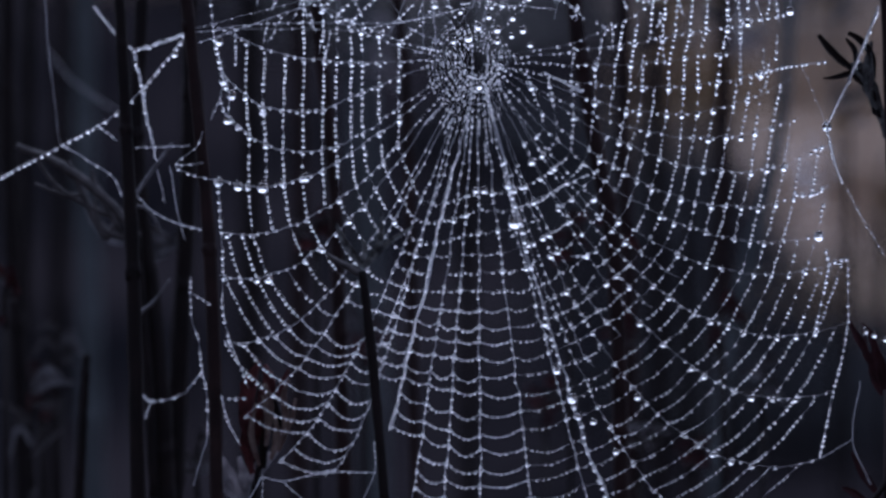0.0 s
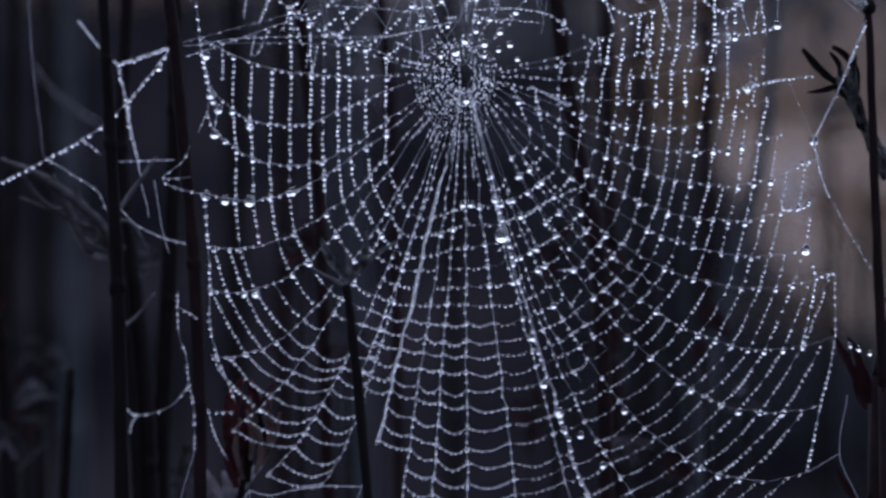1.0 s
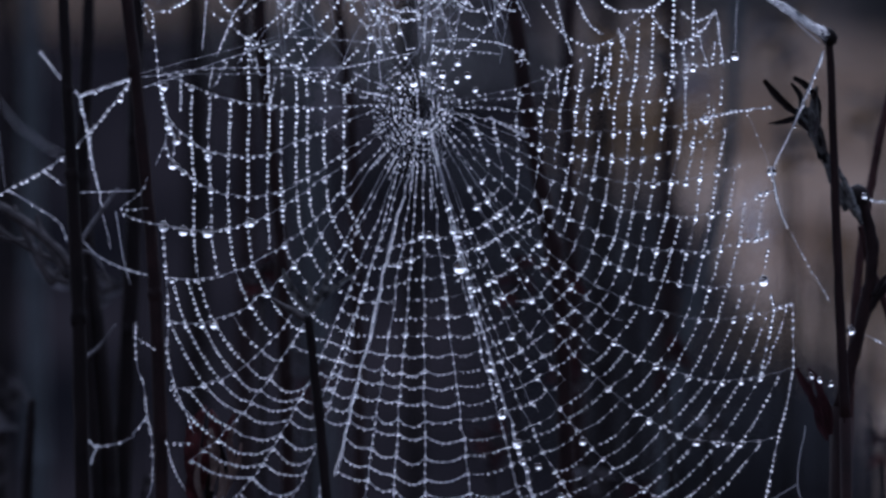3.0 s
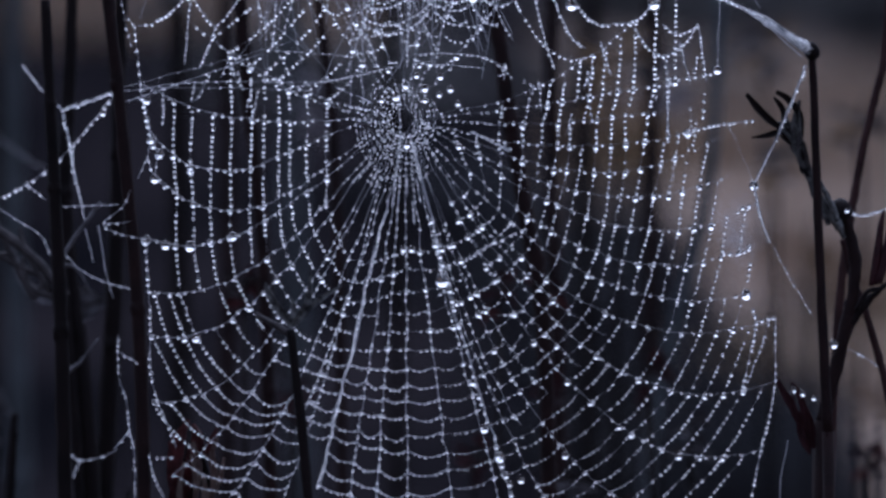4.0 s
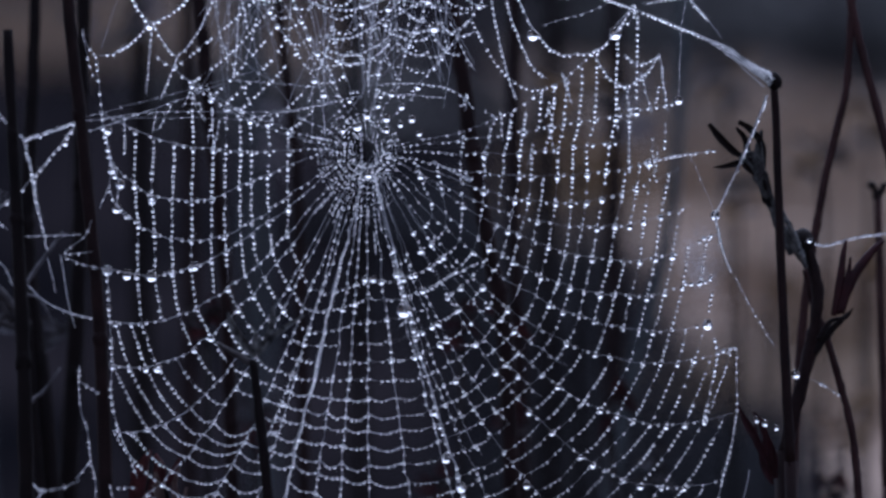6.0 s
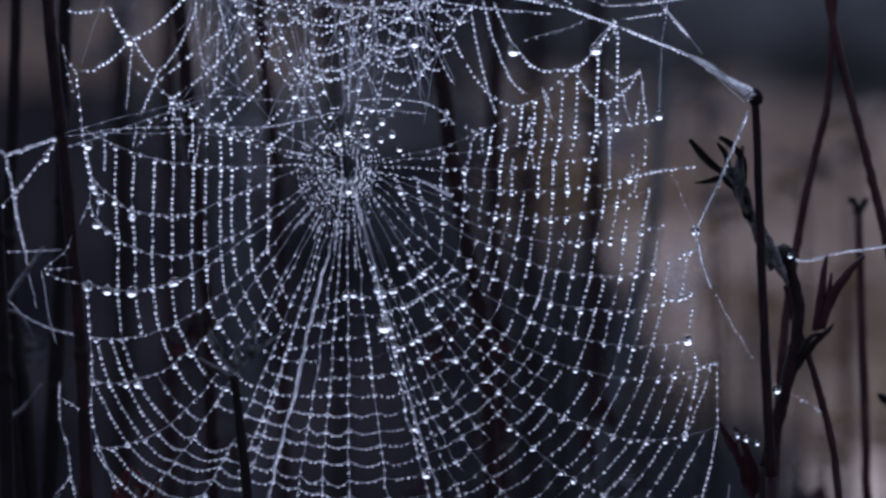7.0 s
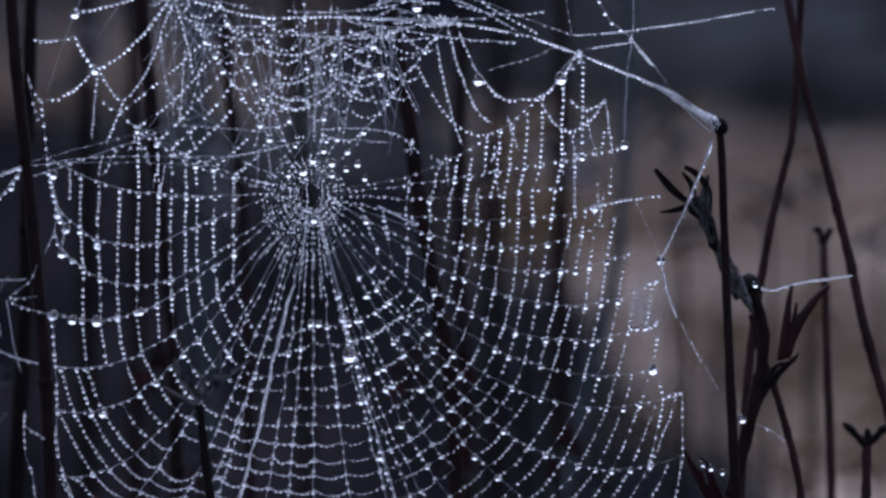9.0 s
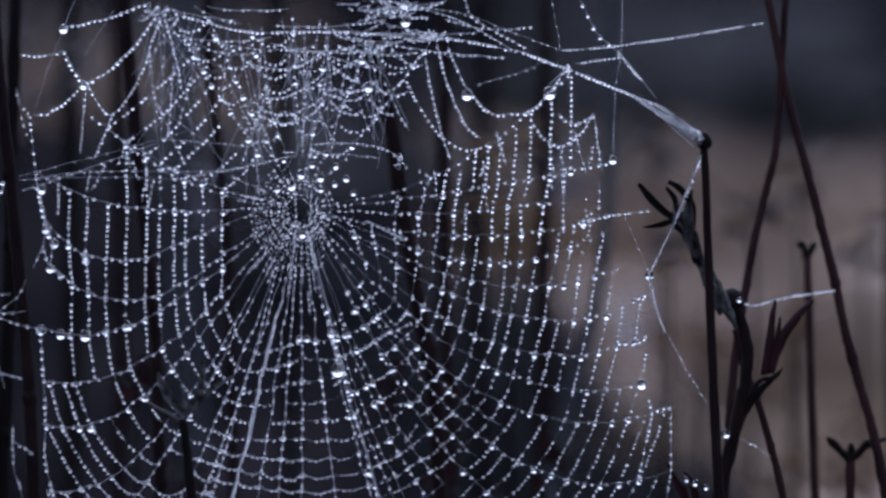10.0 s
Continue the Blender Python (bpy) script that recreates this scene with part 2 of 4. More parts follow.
# how far from the hub the turns of the spiral lie, by direction in degrees (0: right, 90: down, 180: left)
TURNS_BELOW = {
    75: (235, 268, 300, 335, 372, 412, 441, 473, 503, 529, 559, 601, 619, 650, 694, 716, 740),
    90: (229, 260, 302, 338, 372, 401, 440, 468, 495, 524, 557, 584, 625, 661, 687, 723, 752),
    110: (270, 305, 338, 362, 390, 421, 446, 473, 497, 523, 551, 568, 590, 620, 648)}
TURNS_RIGHT = {
    -35: (200, 256, 296, 329, 357, 384, 411, 441, 473, 518, 561, 591),
    0: (165, 210, 243, 270, 293, 315, 337, 362, 388, 425, 460, 485, 500, 537),
    15: (170, 212, 246, 273, 298, 320, 346, 375, 398, 426, 458, 482, 505, 540),
    30: (195, 235, 262, 287, 309, 335, 365, 398, 422, 450, 480, 508, 535, 565),
    45: (230, 262, 290, 316, 342, 372, 405, 437, 465, 495, 530, 551, 584, 622)}
TURNS_LEFT = {
    122: (232, 270, 306, 342, 378, 414, 450, 487, 524, 560, 588, 614, 640, 666, 692),
    135: (200, 240, 276, 310, 345, 380, 418, 455, 492, 530),
    145: (167, 211, 246, 272, 303, 332, 375, 415, 455, 494),
    160: (146, 184, 215, 237, 264, 289, 327, 362, 397, 431),
    180: (137, 173, 202, 223, 248, 272, 307, 340, 373, 405),
    200: (146, 184, 215, 237, 264, 289, 327, 362, 397, 431),
    215: (167, 211, 246, 272, 303, 332, 375, 415, 455, 494)}

SHORT = (21, 23, 25, 27)      # the radials on the torn side that end halfway

# threads of the frame and the loose ones, as plan points with thread and drop radius and the drops' spacing
FRAME = [
    ([(366, -60), (378, 60)], 0.6, 3.0, 10), ([(378, 60), (395, 140), (408, 168)], 1.2, 4.6, 13), ([(408, 168), (402, 208)], 1.0, 3.5, 16),
    ([(395, 140), (388, 175), (372, 212)], 0.9, 2.2, 14), ([(388, 175), (402, 208), (425, 232)], 0.9, 3.5, 13),
    ([(385, 318), (390, 400), (395, 487)], 0.6, 3.6, 14), ([(395, 487), (393, 545), (405, 600), (440, 690)], 0.6, 3.2, 12),
    ([(390, 700), (402, 745), (425, 790)], 0.8, 2.8, 10), ([(402, 706), (436, 706)], 0.6, 3.0, 12),
    ([(385, 320), (345, 312), (310, 293), (345, 262), (358, 234)], 0.7, 2.8, 16), ([(310, 293), (360, 289)], 0.7, 2.5, 18)]
FRAME_LEFT = [
    ([(336, 490), (338, 565), (350, 600), (357, 660), (365, 700), (366, 775)], 0.7, 3.3, 11.5),
    ([(366, 775), (340, 862)], 0.6, 0, 9), ([(357, 660), (330, 690)], 1.4, 3.5, 16), ([(372, 540), (340, 520)], 0.8, 3.0, 12),
    ([(350, 76), (480, 32), (590, -8)], 0.9, 2.0, 18), ([(348, 58), (470, 42), (700, 40), (770, 22)], 0.7, 1.8, 24),
    ([(375, 52), (545, 52), (660, 58)], 0.5, 1.6, 26), ([(345, 50), (500, 10), (645, -30)], 0.5, 1.4, 30),
    ([(463, 845), (500, 853), (550, 842), (600, 836), (662, 838)], 1.3, 2.0, 14), ([(663, 780), (662, 838), (640, 890)], 1.0, 2.0, 14),
    ([(463, 845), (440, 885)], 1.1, 0, 9), ([(463, 840), (464, 885)], 0.7, 1.8, 12), ([(445, -262), (405, -160), (375, -70)], 0.5, 0, 10), ([(515, -245), (462, -165)], 0.4, 0, 10), ([(342, -105), (348, -80), (366, -58)], 0.6, 2.4, 14), ([(342, -105), (350, -60), (362, -20)], 0.5, 2.4, 14), ([(500, 853), (540, 890)], 0.9, 1.8, 12)]
FRAME_TOP = [
    ([(1550, -16), (1495, -66), (1450, -86), (1405, -106)], 3.2, 2.8, 9), ([(1552, -22), (1520, -48), (1470, -80)], 3.6, 2.8, 9), ([(1556, -8), (1530, -36), (1500, -58)], 3.0, 2.6, 10),
    ([(1410, -167), (1430, -143), (1450, -120)], 3.0, 2.6, 10), ([(1555, -12), (1495, -66), (1405, -106), (1315, -142), (1245, -167), (1220, -174), (1115, -194), (1015, -202), (875, -207), (745, -207), (620, -240)], 1.1, 2.8, 8),
    ([(1220, -174), (1155, -212), (1100, -236), (1000, -262), (900, -290)], 1.0, 2.0, 10),
    ([(1245, -177), (1155, -227), (1135, -262), (1110, -310)], 0.9, 2.4, 12), ([(1305, -174), (1215, -207), (1115, -242), (955, -262)], 0.6, 1.6, 14),
    ([(1305, -174), (1290, -262), (1285, -320)], 0.5, 1.4, 20), ([(1415, -320), (1412, -180), (1402, -102), (1397, 14)], 0.6, 1.2, 10),
    ([(1310, -320), (1365, -212), (1385, -189), (1410, -167), (1450, -120)], 1.0, 3.2, 22),
    ([(1305, -174), (1405, -182), (1665, -222)], 0.8, 1.9, 7), ([(1330, -150), (1410, -162)], 0.9, 2.0, 8),
    ([(1155, -112), (1240, -137), (1280, -157)], 0.6, 1.6, 16), ([(1312, -140), (1285, -112)], 0.7, 0, 10), ([(1450, -120), (1473, -89)], 0.5, 0, 10)]
FRAME_RIGHT = [
    ([(1335, 132), (1400, 118), (1462, 110)], 1.2, 2.6, 9), ([(1417, 118), (1440, 170), (1462, 222)], 0.6, 1.4, 18),
    ([(1462, 222), (1505, 133), (1553, 15)], 2.0, 0, 16), ([(1500, 145), (1528, 78), (1555, 12)], 3.8, 0, 24), ([(1462, 226), (1470, 265), (1480, 300), (1490, 325)], 2.0, 3.0, 9),
    ([(1495, 330), (1530, 395), (1566, 455)], 0.5, 2.0, 13), ([(1435, 266), (1468, 258)], 1.0, 3.5, 14),
    ([(1462, 470), (1480, 462), (1500, 458)], 0.6, 3.0, 10), ([(1500, 458), (1500, 575)], 0.7, 2.6, 14),
    ([(1500, 575), (1488, 640), (1475, 690), (1450, 812)], 0.6, 3.0, 10), ([(1460, 440), (1465, 480), (1440, 590)], 0.6, 3.2, 11),
    ([(1522, 675), (1508, 778), (1541, 858)], 0.6, 0, 10), ([(1508, 778), (1480, 795), (1453, 811)], 0.5, 0, 10), ([(1405, 345), (1438, 345), (1465, 328)], 0.5, 3.0, 12)]
FRAME_HUB = [
    ([(858, -8), (945, -8), (1000, 5), (1035, 35)], 0.8, 1.8, 9), ([(858, 10), (930, 12), (985, 18)], 0.8, 1.5, 10), ([(598, -16), (700, -8), (765, -2)], 0.8, 1.3, 14),
    ([(629, 54), (730, 36), (832, 13)], 0.8, 1.9, 10), ([(852, -200), (850, -90), (848, 15)], 0.9, 2.3, 9), ([(735, -200), (757, -80), (778, 30)], 0.9, 1.4, 9),
    ([(775, -215), (770, -60), (768, 40)], 0.9, 1.5, 10), ([(790, -40), (815, -65), (835, -55), (850, -20)], 0.8, 1.9, 8), ([(960, 128), (1000, 148), (1030, 165)], 1.3, 1.8, 9),
    ([(748, -60), (765, 10), (772, 85)], 0.8, 1.6, 10), ([(700, -150), (745, -60), (790, 10)], 0.7, 1.3, 10)]
# the swags of the upper edge: from, to, sag, drop radius
SWAGS = [((588, -232), (450, -110), 22, 3.8), ((596, -230), (510, -58), 30, 3.4),
         ((425, -214), (580, -258), 6, 3.0), ((350, -165), (425, -172), 6, 2.6), ((425, -172), (460, -114), 5, 4.0),
         ((460, -114), (372, -58), 14, 3.5), ((470, -110), (510, -57), 10, 3.5), ((465, -110), (455, 10), -3, 2.8),
         ((510, -57), (480, 20), 0, 3.2), ((1105, -180), (1215, -62), 42, 3.4), ((1215, -62), (1312, -140), 26, 3.4),
         ((1065, -160), (1110, 20), 20, 3.2), ((1085, -185), (1165, -18), 38, 3.2), ((1250, -55), (1305, -5), 14, 3.3),
         ((1305, -5), (1363, -62), 12, 3.2), ((1300, -60), (1363, -62), 18, 3.4), ((1363, -62), (1378, 40), 0, 3.1),
         ((1308, -2), (1310, 150), 2, 3.4), ((1330, -30), (1350, 45), 2, 3.0), ((1190, -30), (1210, 30), 2, 2.8),
         ((747, -154), (895, -180), 26, 2.8), ((770, -92), (900, -152), 24, 2.8), ((770, -72), (900, -112), 30, 2.8), ((770, -62), (890, -87), 30, 2.8),
         ((900, -147), (950, -119), 6, 2.8), ((900, -107), (960, -107), 8, 2.8), ((900, -97), (960, -97), 13, 2.8), ((900, -82), (955, -67), 14, 2.8),
         ((910, -182), (1000, -187), 14, 3.0), ((1005, -177), (1060, -147), 10, 3.0), ((970, -122), (1035, -102), 18, 3.0), ((960, -102), (1010, -62), 16, 3.0),
         ((600, -240), (635, -100), -12, 3.2), ((620, -150), (610, -20), 4, 3.0)]
# the fattest drops: plan point and radius
BIG_DROPS = [(911, 388, 13), (899, 325, 8), (842, 335, 6), (856, 335, 6), (846, 45, 7), (829, 64, 8.5), (848, 150, 7), (925, 52, 6),
             (907, 30, 6), (985, 652, 8), (1012, 703, 9), (1050, 744, 6), (1462, 222, 8.5), (1448, 415, 9), (1285, -101, 11),
             (1139, -98, 10), (1030, -227, 9), (1028, -258, 9), (425, -214, 8.5), (965, -111, 9), (460, -114, 8), (1397, 18, 7.5), (803, 72, 5), (815, 20, 4.5), (865, 28, 5.5), (880, 72, 5), (905, 62, 5), (938, 78, 5), (870, 12, 4)]
BIG_DROPS_LEFT = [(475, 492, 8), (464, 329, 9.5), (421, 327, 8.5), (386, 319, 9), (402, 210, 8), (409, 166, 8.5), (387, 71, 8), (540, 312, 8),
                  (500, 322, 6.5), (395, 141, 8), (1345, 130, 7), (880, 50, 7), (465, 196, 7), (1090, 797, 6), (1128, 700, 6.5), (965, 570, 7)]


def bulge(x, y):
    """The web's unevenness out of its plane, in metres."""
    return 0.004 * noise.noise(Vector((x * 0.003, y * 0.003, 0.3)))


def on_web(p):
    return spot(p[0], p[1], bulge(p[0], p[1]))


class Beads:
    """Dew drops: plan place and radius in plan units."""

    def __init__(self):
        self.items = []

    def add(self, p, r):
        self.items.append((p[0], p[1], r))


def drop_template(level):
    bm = bmesh.new()
    bmesh.ops.create_icosphere(bm, subdivisions=level, radius=1)
    v = np.array([tuple(q.co) for q in bm.verts])
    f = np.array([[q.index for q in g.verts] for g in bm.faces])
    bm.free()
    v[:, 2] *= 1.06
    v[:, :2] *= np.where(v[:, 2] > 0, 1 - 0.07 * v[:, 2], 1.0)[:, None]
    return v, f


def joined_drops(name, items, level, parent, label):
    tv, tf = drop_template(level)
    o = ORIGIN[parent.name]
    centres = np.array([tuple(on_web(i) - o) for i in items])
    radii = np.array([i[2] * GRID for i in items])
    centres[:, 2] -= radii * 0.1
    v = (centres[:, None, :] + tv[None] * radii[:, None, None]).reshape(-1, 3)
    f = (tf[None] + (np.arange(len(items)) * len(tv))[:, None, None]).reshape(-1, 3)
    me = bpy.data.meshes.new(name)
    me.from_pydata(v.tolist(), [], f.tolist())
    me.materials.append(WATER)
    me.polygons.foreach_set("use_smooth", [True] * len(me.polygons))
    ob = new(name, me)
    ob.parent = parent
    return tagged(ob, label, kind="stuff")


def sagging(a, b, sag, steps=8, jitter=0.0, rng=None, skew=1.0):
    """Plan points of a thread from a to b that hangs by sag."""
    out = []
    top = skew / (1 + skew)
    most = top ** skew * (1 - top)
    for i in range(steps + 1):
        u = i / steps
        p = Vector(a).lerp(Vector(b), u)
        p.y += sag * u ** skew * (1 - u) / most
        if jitter and 0 < i < steps:
            p += Vector((rng.gauss(0, jitter), rng.gauss(0, jitter)))
        out.append(p)
    return out


def line_length(pts):
    return sum((pts[i + 1] - pts[i]).length for i in range(len(pts) - 1))


def at_length(pts, d):
    for i in range(len(pts) - 1):
        k = (pts[i + 1] - pts[i]).length
        if d <= k:
            return pts[i].lerp(pts[i + 1], d / max(k, 1e-6))
        d -= k
    return pts[-1].copy()


TURNS_ROUND = sorted({**TURNS_BELOW, **TURNS_RIGHT, **TURNS_LEFT, -60: (112, 140, 168), -120: (112, 140, 168), 240: (112, 140, 168)}.items())


def turn_radius(k, g):
    """How far from the hub the k-th turn lies in direction g, in degrees; further out the turns keep their last spacing."""
    rows = []
    for a, row in TURNS_ROUND:
        whole = max(0, min(int(k), len(row) - 2))
        rows.append((a, row[whole] + (row[whole + 1] - row[whole] if k < len(row) - 1 else 29) * (k - whole)))
    return float(np.interp(g, [a for a, _ in rows], [r for _, r in rows]))


def at_turn(pts, k):
    """The point of a radial where the k-th turn crosses it."""
    last = None
    for p in pts:
        d = p - HUB
        g = math.degrees(math.atan2(d.y, d.x))
        g = g + 360 if g < -120 else g
        e = d.length - turn_radius(k, g)
        if last and last[1] < 0 <= e:
            if k > 9.5 and 148 < g < 220 or k < 0 and not 5 < g < 68:
                return None
            return last[0].lerp(p, last[1] / (last[1] - e))
        last = (p, e)
    return None


def thread(solid, pts, r):
    solid.tube([on_web(p) for p in pts], r * GRID, 4, cap=False)


def bead_line(beads, pts, gap, size, rng, skip=0.05, start=0.5):
    d, total = gap * start * rng.uniform(0.6, 1.4), line_length(pts)
    run = 1.0
    while d < total - gap * 0.3:
        run += (rng.uniform(0.75, 1.3) - run) * 0.45
        if rng.random() > skip:
            beads.add(at_length(pts, d), size * run * rng.uniform(0.85, 1.15))
        d += gap * rng.uniform(0.75, 1.25)


def build_web():
    rng = random.Random(7)
    web = thing("spider_web", on_web(HUB), "dew-covered orb web strung between dead plant stems", "spider web")
    beads = Beads()
    rad, lines = [], []
    for group in (RADIALS_LEFT, RADIALS_BELOW, RADIALS_RIGHT, RADIALS_ABOVE):
        for x, y, sag, skew in group:
            a = HUB + (Vector((x, y)) - HUB).normalized() * 24
            rad.append(sagging(a, (x, y), sag, 24, 1.6, rng, skew))
    for i, pts in enumerate(rad):
        s = Solid()
        thick = i in (13, 19)
        thread(s, [p for p in pts if (p - HUB).length < 150], 0.09 if 20 <= i <= 37 else 0.14)
        thread(s, [p for p in pts if (p - HUB).length > 115], 0.16 if 20 <= i <= 37 else 0.3)
        if thick:
            thread(s, [p + Vector((4 * math.sin(k * 0.6), 2)) for k, p in enumerate(pts)], 0.5)
        lines.append((part("radial_thread", s, SILK, web), pts))
        inner = [p for p in pts if (p - HUB).length < 170]
        outer = [p for p in pts if (p - HUB).length >= 150]
        if len(inner) > 1 and i not in SHORT:
            bead_line(beads, inner, 12, 2.1, rng, 0.35)
        if len(outer) > 1:
            right = 20 <= i <= 34
            if i == 13:
                for x, y, q in matted(outer, 2.6, rng, 1.5):
                    beads.add((x, y), q)
            bead_line(beads, outer, 7 if i == 13 else 16 if thick else 21 if right else 17, 2.6 if i == 13 else 4.6 if thick else 2.5 if right else 2.7, rng, 0.2 if right else 0.1)
    n = len(rad)
    # capture spiral: strand by strand between neighbouring radials, turn by turn
    strands = []
    for turn in range(-2, 26):
        for i in range(n):
            step = 1
            while at_turn(rad[(i + step) % n], turn) is None and (i + step) % n in SHORT:
                step += 1
            h = (i + step) % n
            a, b = rad[i], rad[h]
            up = a[-1].y < -100 and b[-1].y < -100
            drift = 0.35 if up else 0.14
            pa = at_turn(a, max(min(turn, 0), turn + drift * noise.noise(Vector((i * 1.3, turn * 0.8, 1.0)))))
            pb = at_turn(b, max(min(turn, 0), turn + drift * noise.noise(Vector((h * 1.3, turn * 0.8, 1.0)))))
            if pa is None or pb is None:
                continue
            mid = (pa + pb) * 0.5 - HUB
            width = (pa - pb).length
            if width > 260 or rng.random() < (0.6 if width > 110 and up else 0.2 if up else 0.04):
                continue
            flat = abs(pa.x - pb.x) / max(width, 1)
            sag = (0.02 + (0.2 if mid.x < 0 and pa.y > 560 else 0.11) * flat) * min(width, 80) * rng.uniform(0.6, 1.4)
            if up:
                sag = width * rng.uniform(0.2, 0.42)
            pts = sagging(pa, pb, sag, 7, 0.7, rng)
            low = flat > 0.75 and pa.y > 520
            s = Solid()
            thread(s, pts, 0.46 if low and (pa + pb).x < 2 * HUB.x + 120 else 0.11)
            strands.append(s)
            deep = mid.x > 0 and mid.y > 60
            size = (2.3 if low else 2.6 if width < 42 else 2.95) * (0.84 if deep else 0.85 if up else 1)
            bead_line(beads, pts, 10.0, size, rng, (0.15 if width < 42 else 0.06) + (0.12 if deep else 0))
            if rng.random() < (0.45 if width < 42 else 0.85):
                beads.add(pa + Vector((0, 2)), rng.uniform(3.5, 5.9) * (0.7 if low else 1))
    for s in strands[:300]:
        part("spiral_thread", s, SILK, web)
    rest = Solid()
    for s in strands[300:]:
        base = len(rest.v)
        rest.v += s.v
        rest.f += [tuple(base + k for k in f) for f in s.f]
    tagged(part("outer_spiral", rest, SILK, web, "outer turns of sticky spiral silk"), kind="stuff")
    # frame threads
    for pts, r, drop, gap in FRAME + FRAME_LEFT + FRAME_HUB + FRAME_TOP + FRAME_RIGHT:
        line = [Vector(p[:2]) for p in smooth_line([(x, y, 0) for x, y in pts], 6)]
        line = [p + Vector((rng.gauss(0, 0.5), rng.gauss(0, 0.5))) for p in line]
        s = Solid()
        thread(s, line, (0.4 if drop else 0.8) * r if r < 1.9 else 0.7)
        lines.append((part("frame_thread", s, SILK, web), line))
        if drop:
            bead_line(beads, line, gap, drop, rng, 0.1)
    for a, b, sag, drop in SWAGS:
        line = sagging(a, b, sag, 12, 0.8, rng)
        s = Solid()
        thread(s, line, 0.55)
        lines.append((part("swag_thread", s, SILK, web), line))
        bead_line(beads, line, 10, drop * 0.88, rng, 0.03)
    # loose fine threads across the upper part
    tangle = Solid()
    for _ in range(85):
        a = Vector((rng.uniform(560, 1010), rng.uniform(-250, -90)))
        e = a + Vector((rng.gauss(0, 45), rng.uniform(50, 190)))
        line = sagging(a, e, rng.uniform(0, 8), 6, 0.8, rng)
        thread(tangle, line, rng.uniform(0.2, 0.4))
        if rng.random() < 0.3:
            bead_line(beads, line, 12, 2.2, rng, 0.25)
    for _ in range(20):
        a = Vector((rng.uniform(590, 1100), rng.uniform(-262, -170)))
        e = a + Vector((rng.uniform(60, 200), rng.gauss(10, 22)))
        line = sagging(a, e, rng.uniform(2, 14), 8, 0.8, rng)
        thread(tangle, line, rng.uniform(0.3, 0.5))
        bead_line(beads, line, 11, 2.1, rng, 0.3)
    for cx, cy, w, h, count in ((1045, -198, 40, 10, 26), (1000, -245, 60, 12, 22), (590, -240, 26, 12, 16), (1018, 20, 12, 10, 6), (1030, 160, 10, 6, 5), (615, 40, 14, 7, 6), (1065, 65, 14, 24, 4)):
        for _ in range(count):
            a = Vector((cx + rng.gauss(0, w * 0.5), cy + rng.gauss(0, h * 0.5)))
            e = a + Vector((rng.gauss(0, w * 0.6), rng.gauss(0, h * 0.6)))
            line = sagging(a, e, rng.uniform(0, 3), 4, 1.0, rng)
            thread(tangle, line, rng.uniform(0.4, 0.9))
            bead_line(beads, line, 9, 2.2, rng, 0.4)
    # short crooked strands where the turns are torn and stuck together
    for cx, cy, w, h, count, lean in ((990, 380, 70, 120, 5, 0.9), (1110, 65, 80, 45, 5, 0.1), (500, 40, 100, 50, 10, 0.1), (1330, 50, 80, 95, 6, 0.1)):
        for _ in range(count):
            a = Vector((cx + rng.uniform(-w, w), cy + rng.uniform(-h, h)))
            g = lean + rng.gauss(0, 0.25)
            e = a + Vector((-math.sin(g), math.cos(g))) * rng.uniform(25, 60)
            line = sagging(a, e, rng.uniform(0, 4), 5, 0.8, rng)
            thread(tangle, line, 0.3)
            bead_line(beads, line, 10, 2.5, rng, 0.1, 0.1)
    tagged(part("tangle", tangle, SILK, web, "loose tangled fine silk"), kind="stuff")
    # the hub: close turns and a tangle
    hub = Solid()
    for k in range(11):
        ring = []
        for g in np.linspace(0, 2 * math.pi, 60):
            r = 16 + 7.6 * k + g * 1.2 + 4.5 * noise.noise(Vector((g * 1.9, k * 3.1, 0)))
            ring.append(HUB + Vector((math.cos(g) * (0.74 if math.cos(g) > 0 else 0.9), math.sin(g) * (1.25 if math.sin(g) > 0 else 0.86))) * r)
        if k > 7:
            ring = ring[8:40]
        thread(hub, ring, 0.12)
        bead_line(beads, ring, 9.8 if k < 7 else 11.5, 1.55 if k < 4 else 1.85, rng, 0.24 if k < 7 else 0.32)
    for _ in range(18):
        g = rng.uniform(0.25 * math.pi, 0.85 * math.pi) if rng.random() < 0.7 else rng.uniform(0.85 * math.pi, 1.3 * math.pi)
        out = Vector((math.cos(g) * 0.8, math.sin(g) * 1.2))
        a = HUB + out * rng.uniform(70, 125)
        line = sagging(a, a + out * rng.uniform(18, 42), rng.uniform(0, 2), 4, 0.5, rng)
        thread(hub, line, rng.uniform(0.3, 0.5))
        bead_line(beads, line, 9, 2.0, rng, 0.4)
    for side in (-1, 1):
        line = sagging(HUB + Vector((4 + side * 14, -34)), HUB + Vector((4 + side * 13, 30)), 0, 6, 1.4, rng)
        thread(hub, line, 0.25)
        bead_line(beads, line, 10, 2.0, rng, 0.3)
    tagged(part("hub", hub, SILK, web, "tangled silk hub"), kind="stuff")
    for cx, cy, w, h, count in ((1062, -198, 34, 9, 60), (1317, -142, 7, 5, 12), (1409, -166, 4, 7, 10), (590, -240, 16, 8, 22), (1000, -243, 30, 7, 24), (1018, 20, 6, 6, 8)):
        for _ in range(count):
            beads.add((cx + rng.gauss(0, w * 0.6), cy + rng.gauss(0, h * 0.6)), rng.uniform(1.4, 2.9))
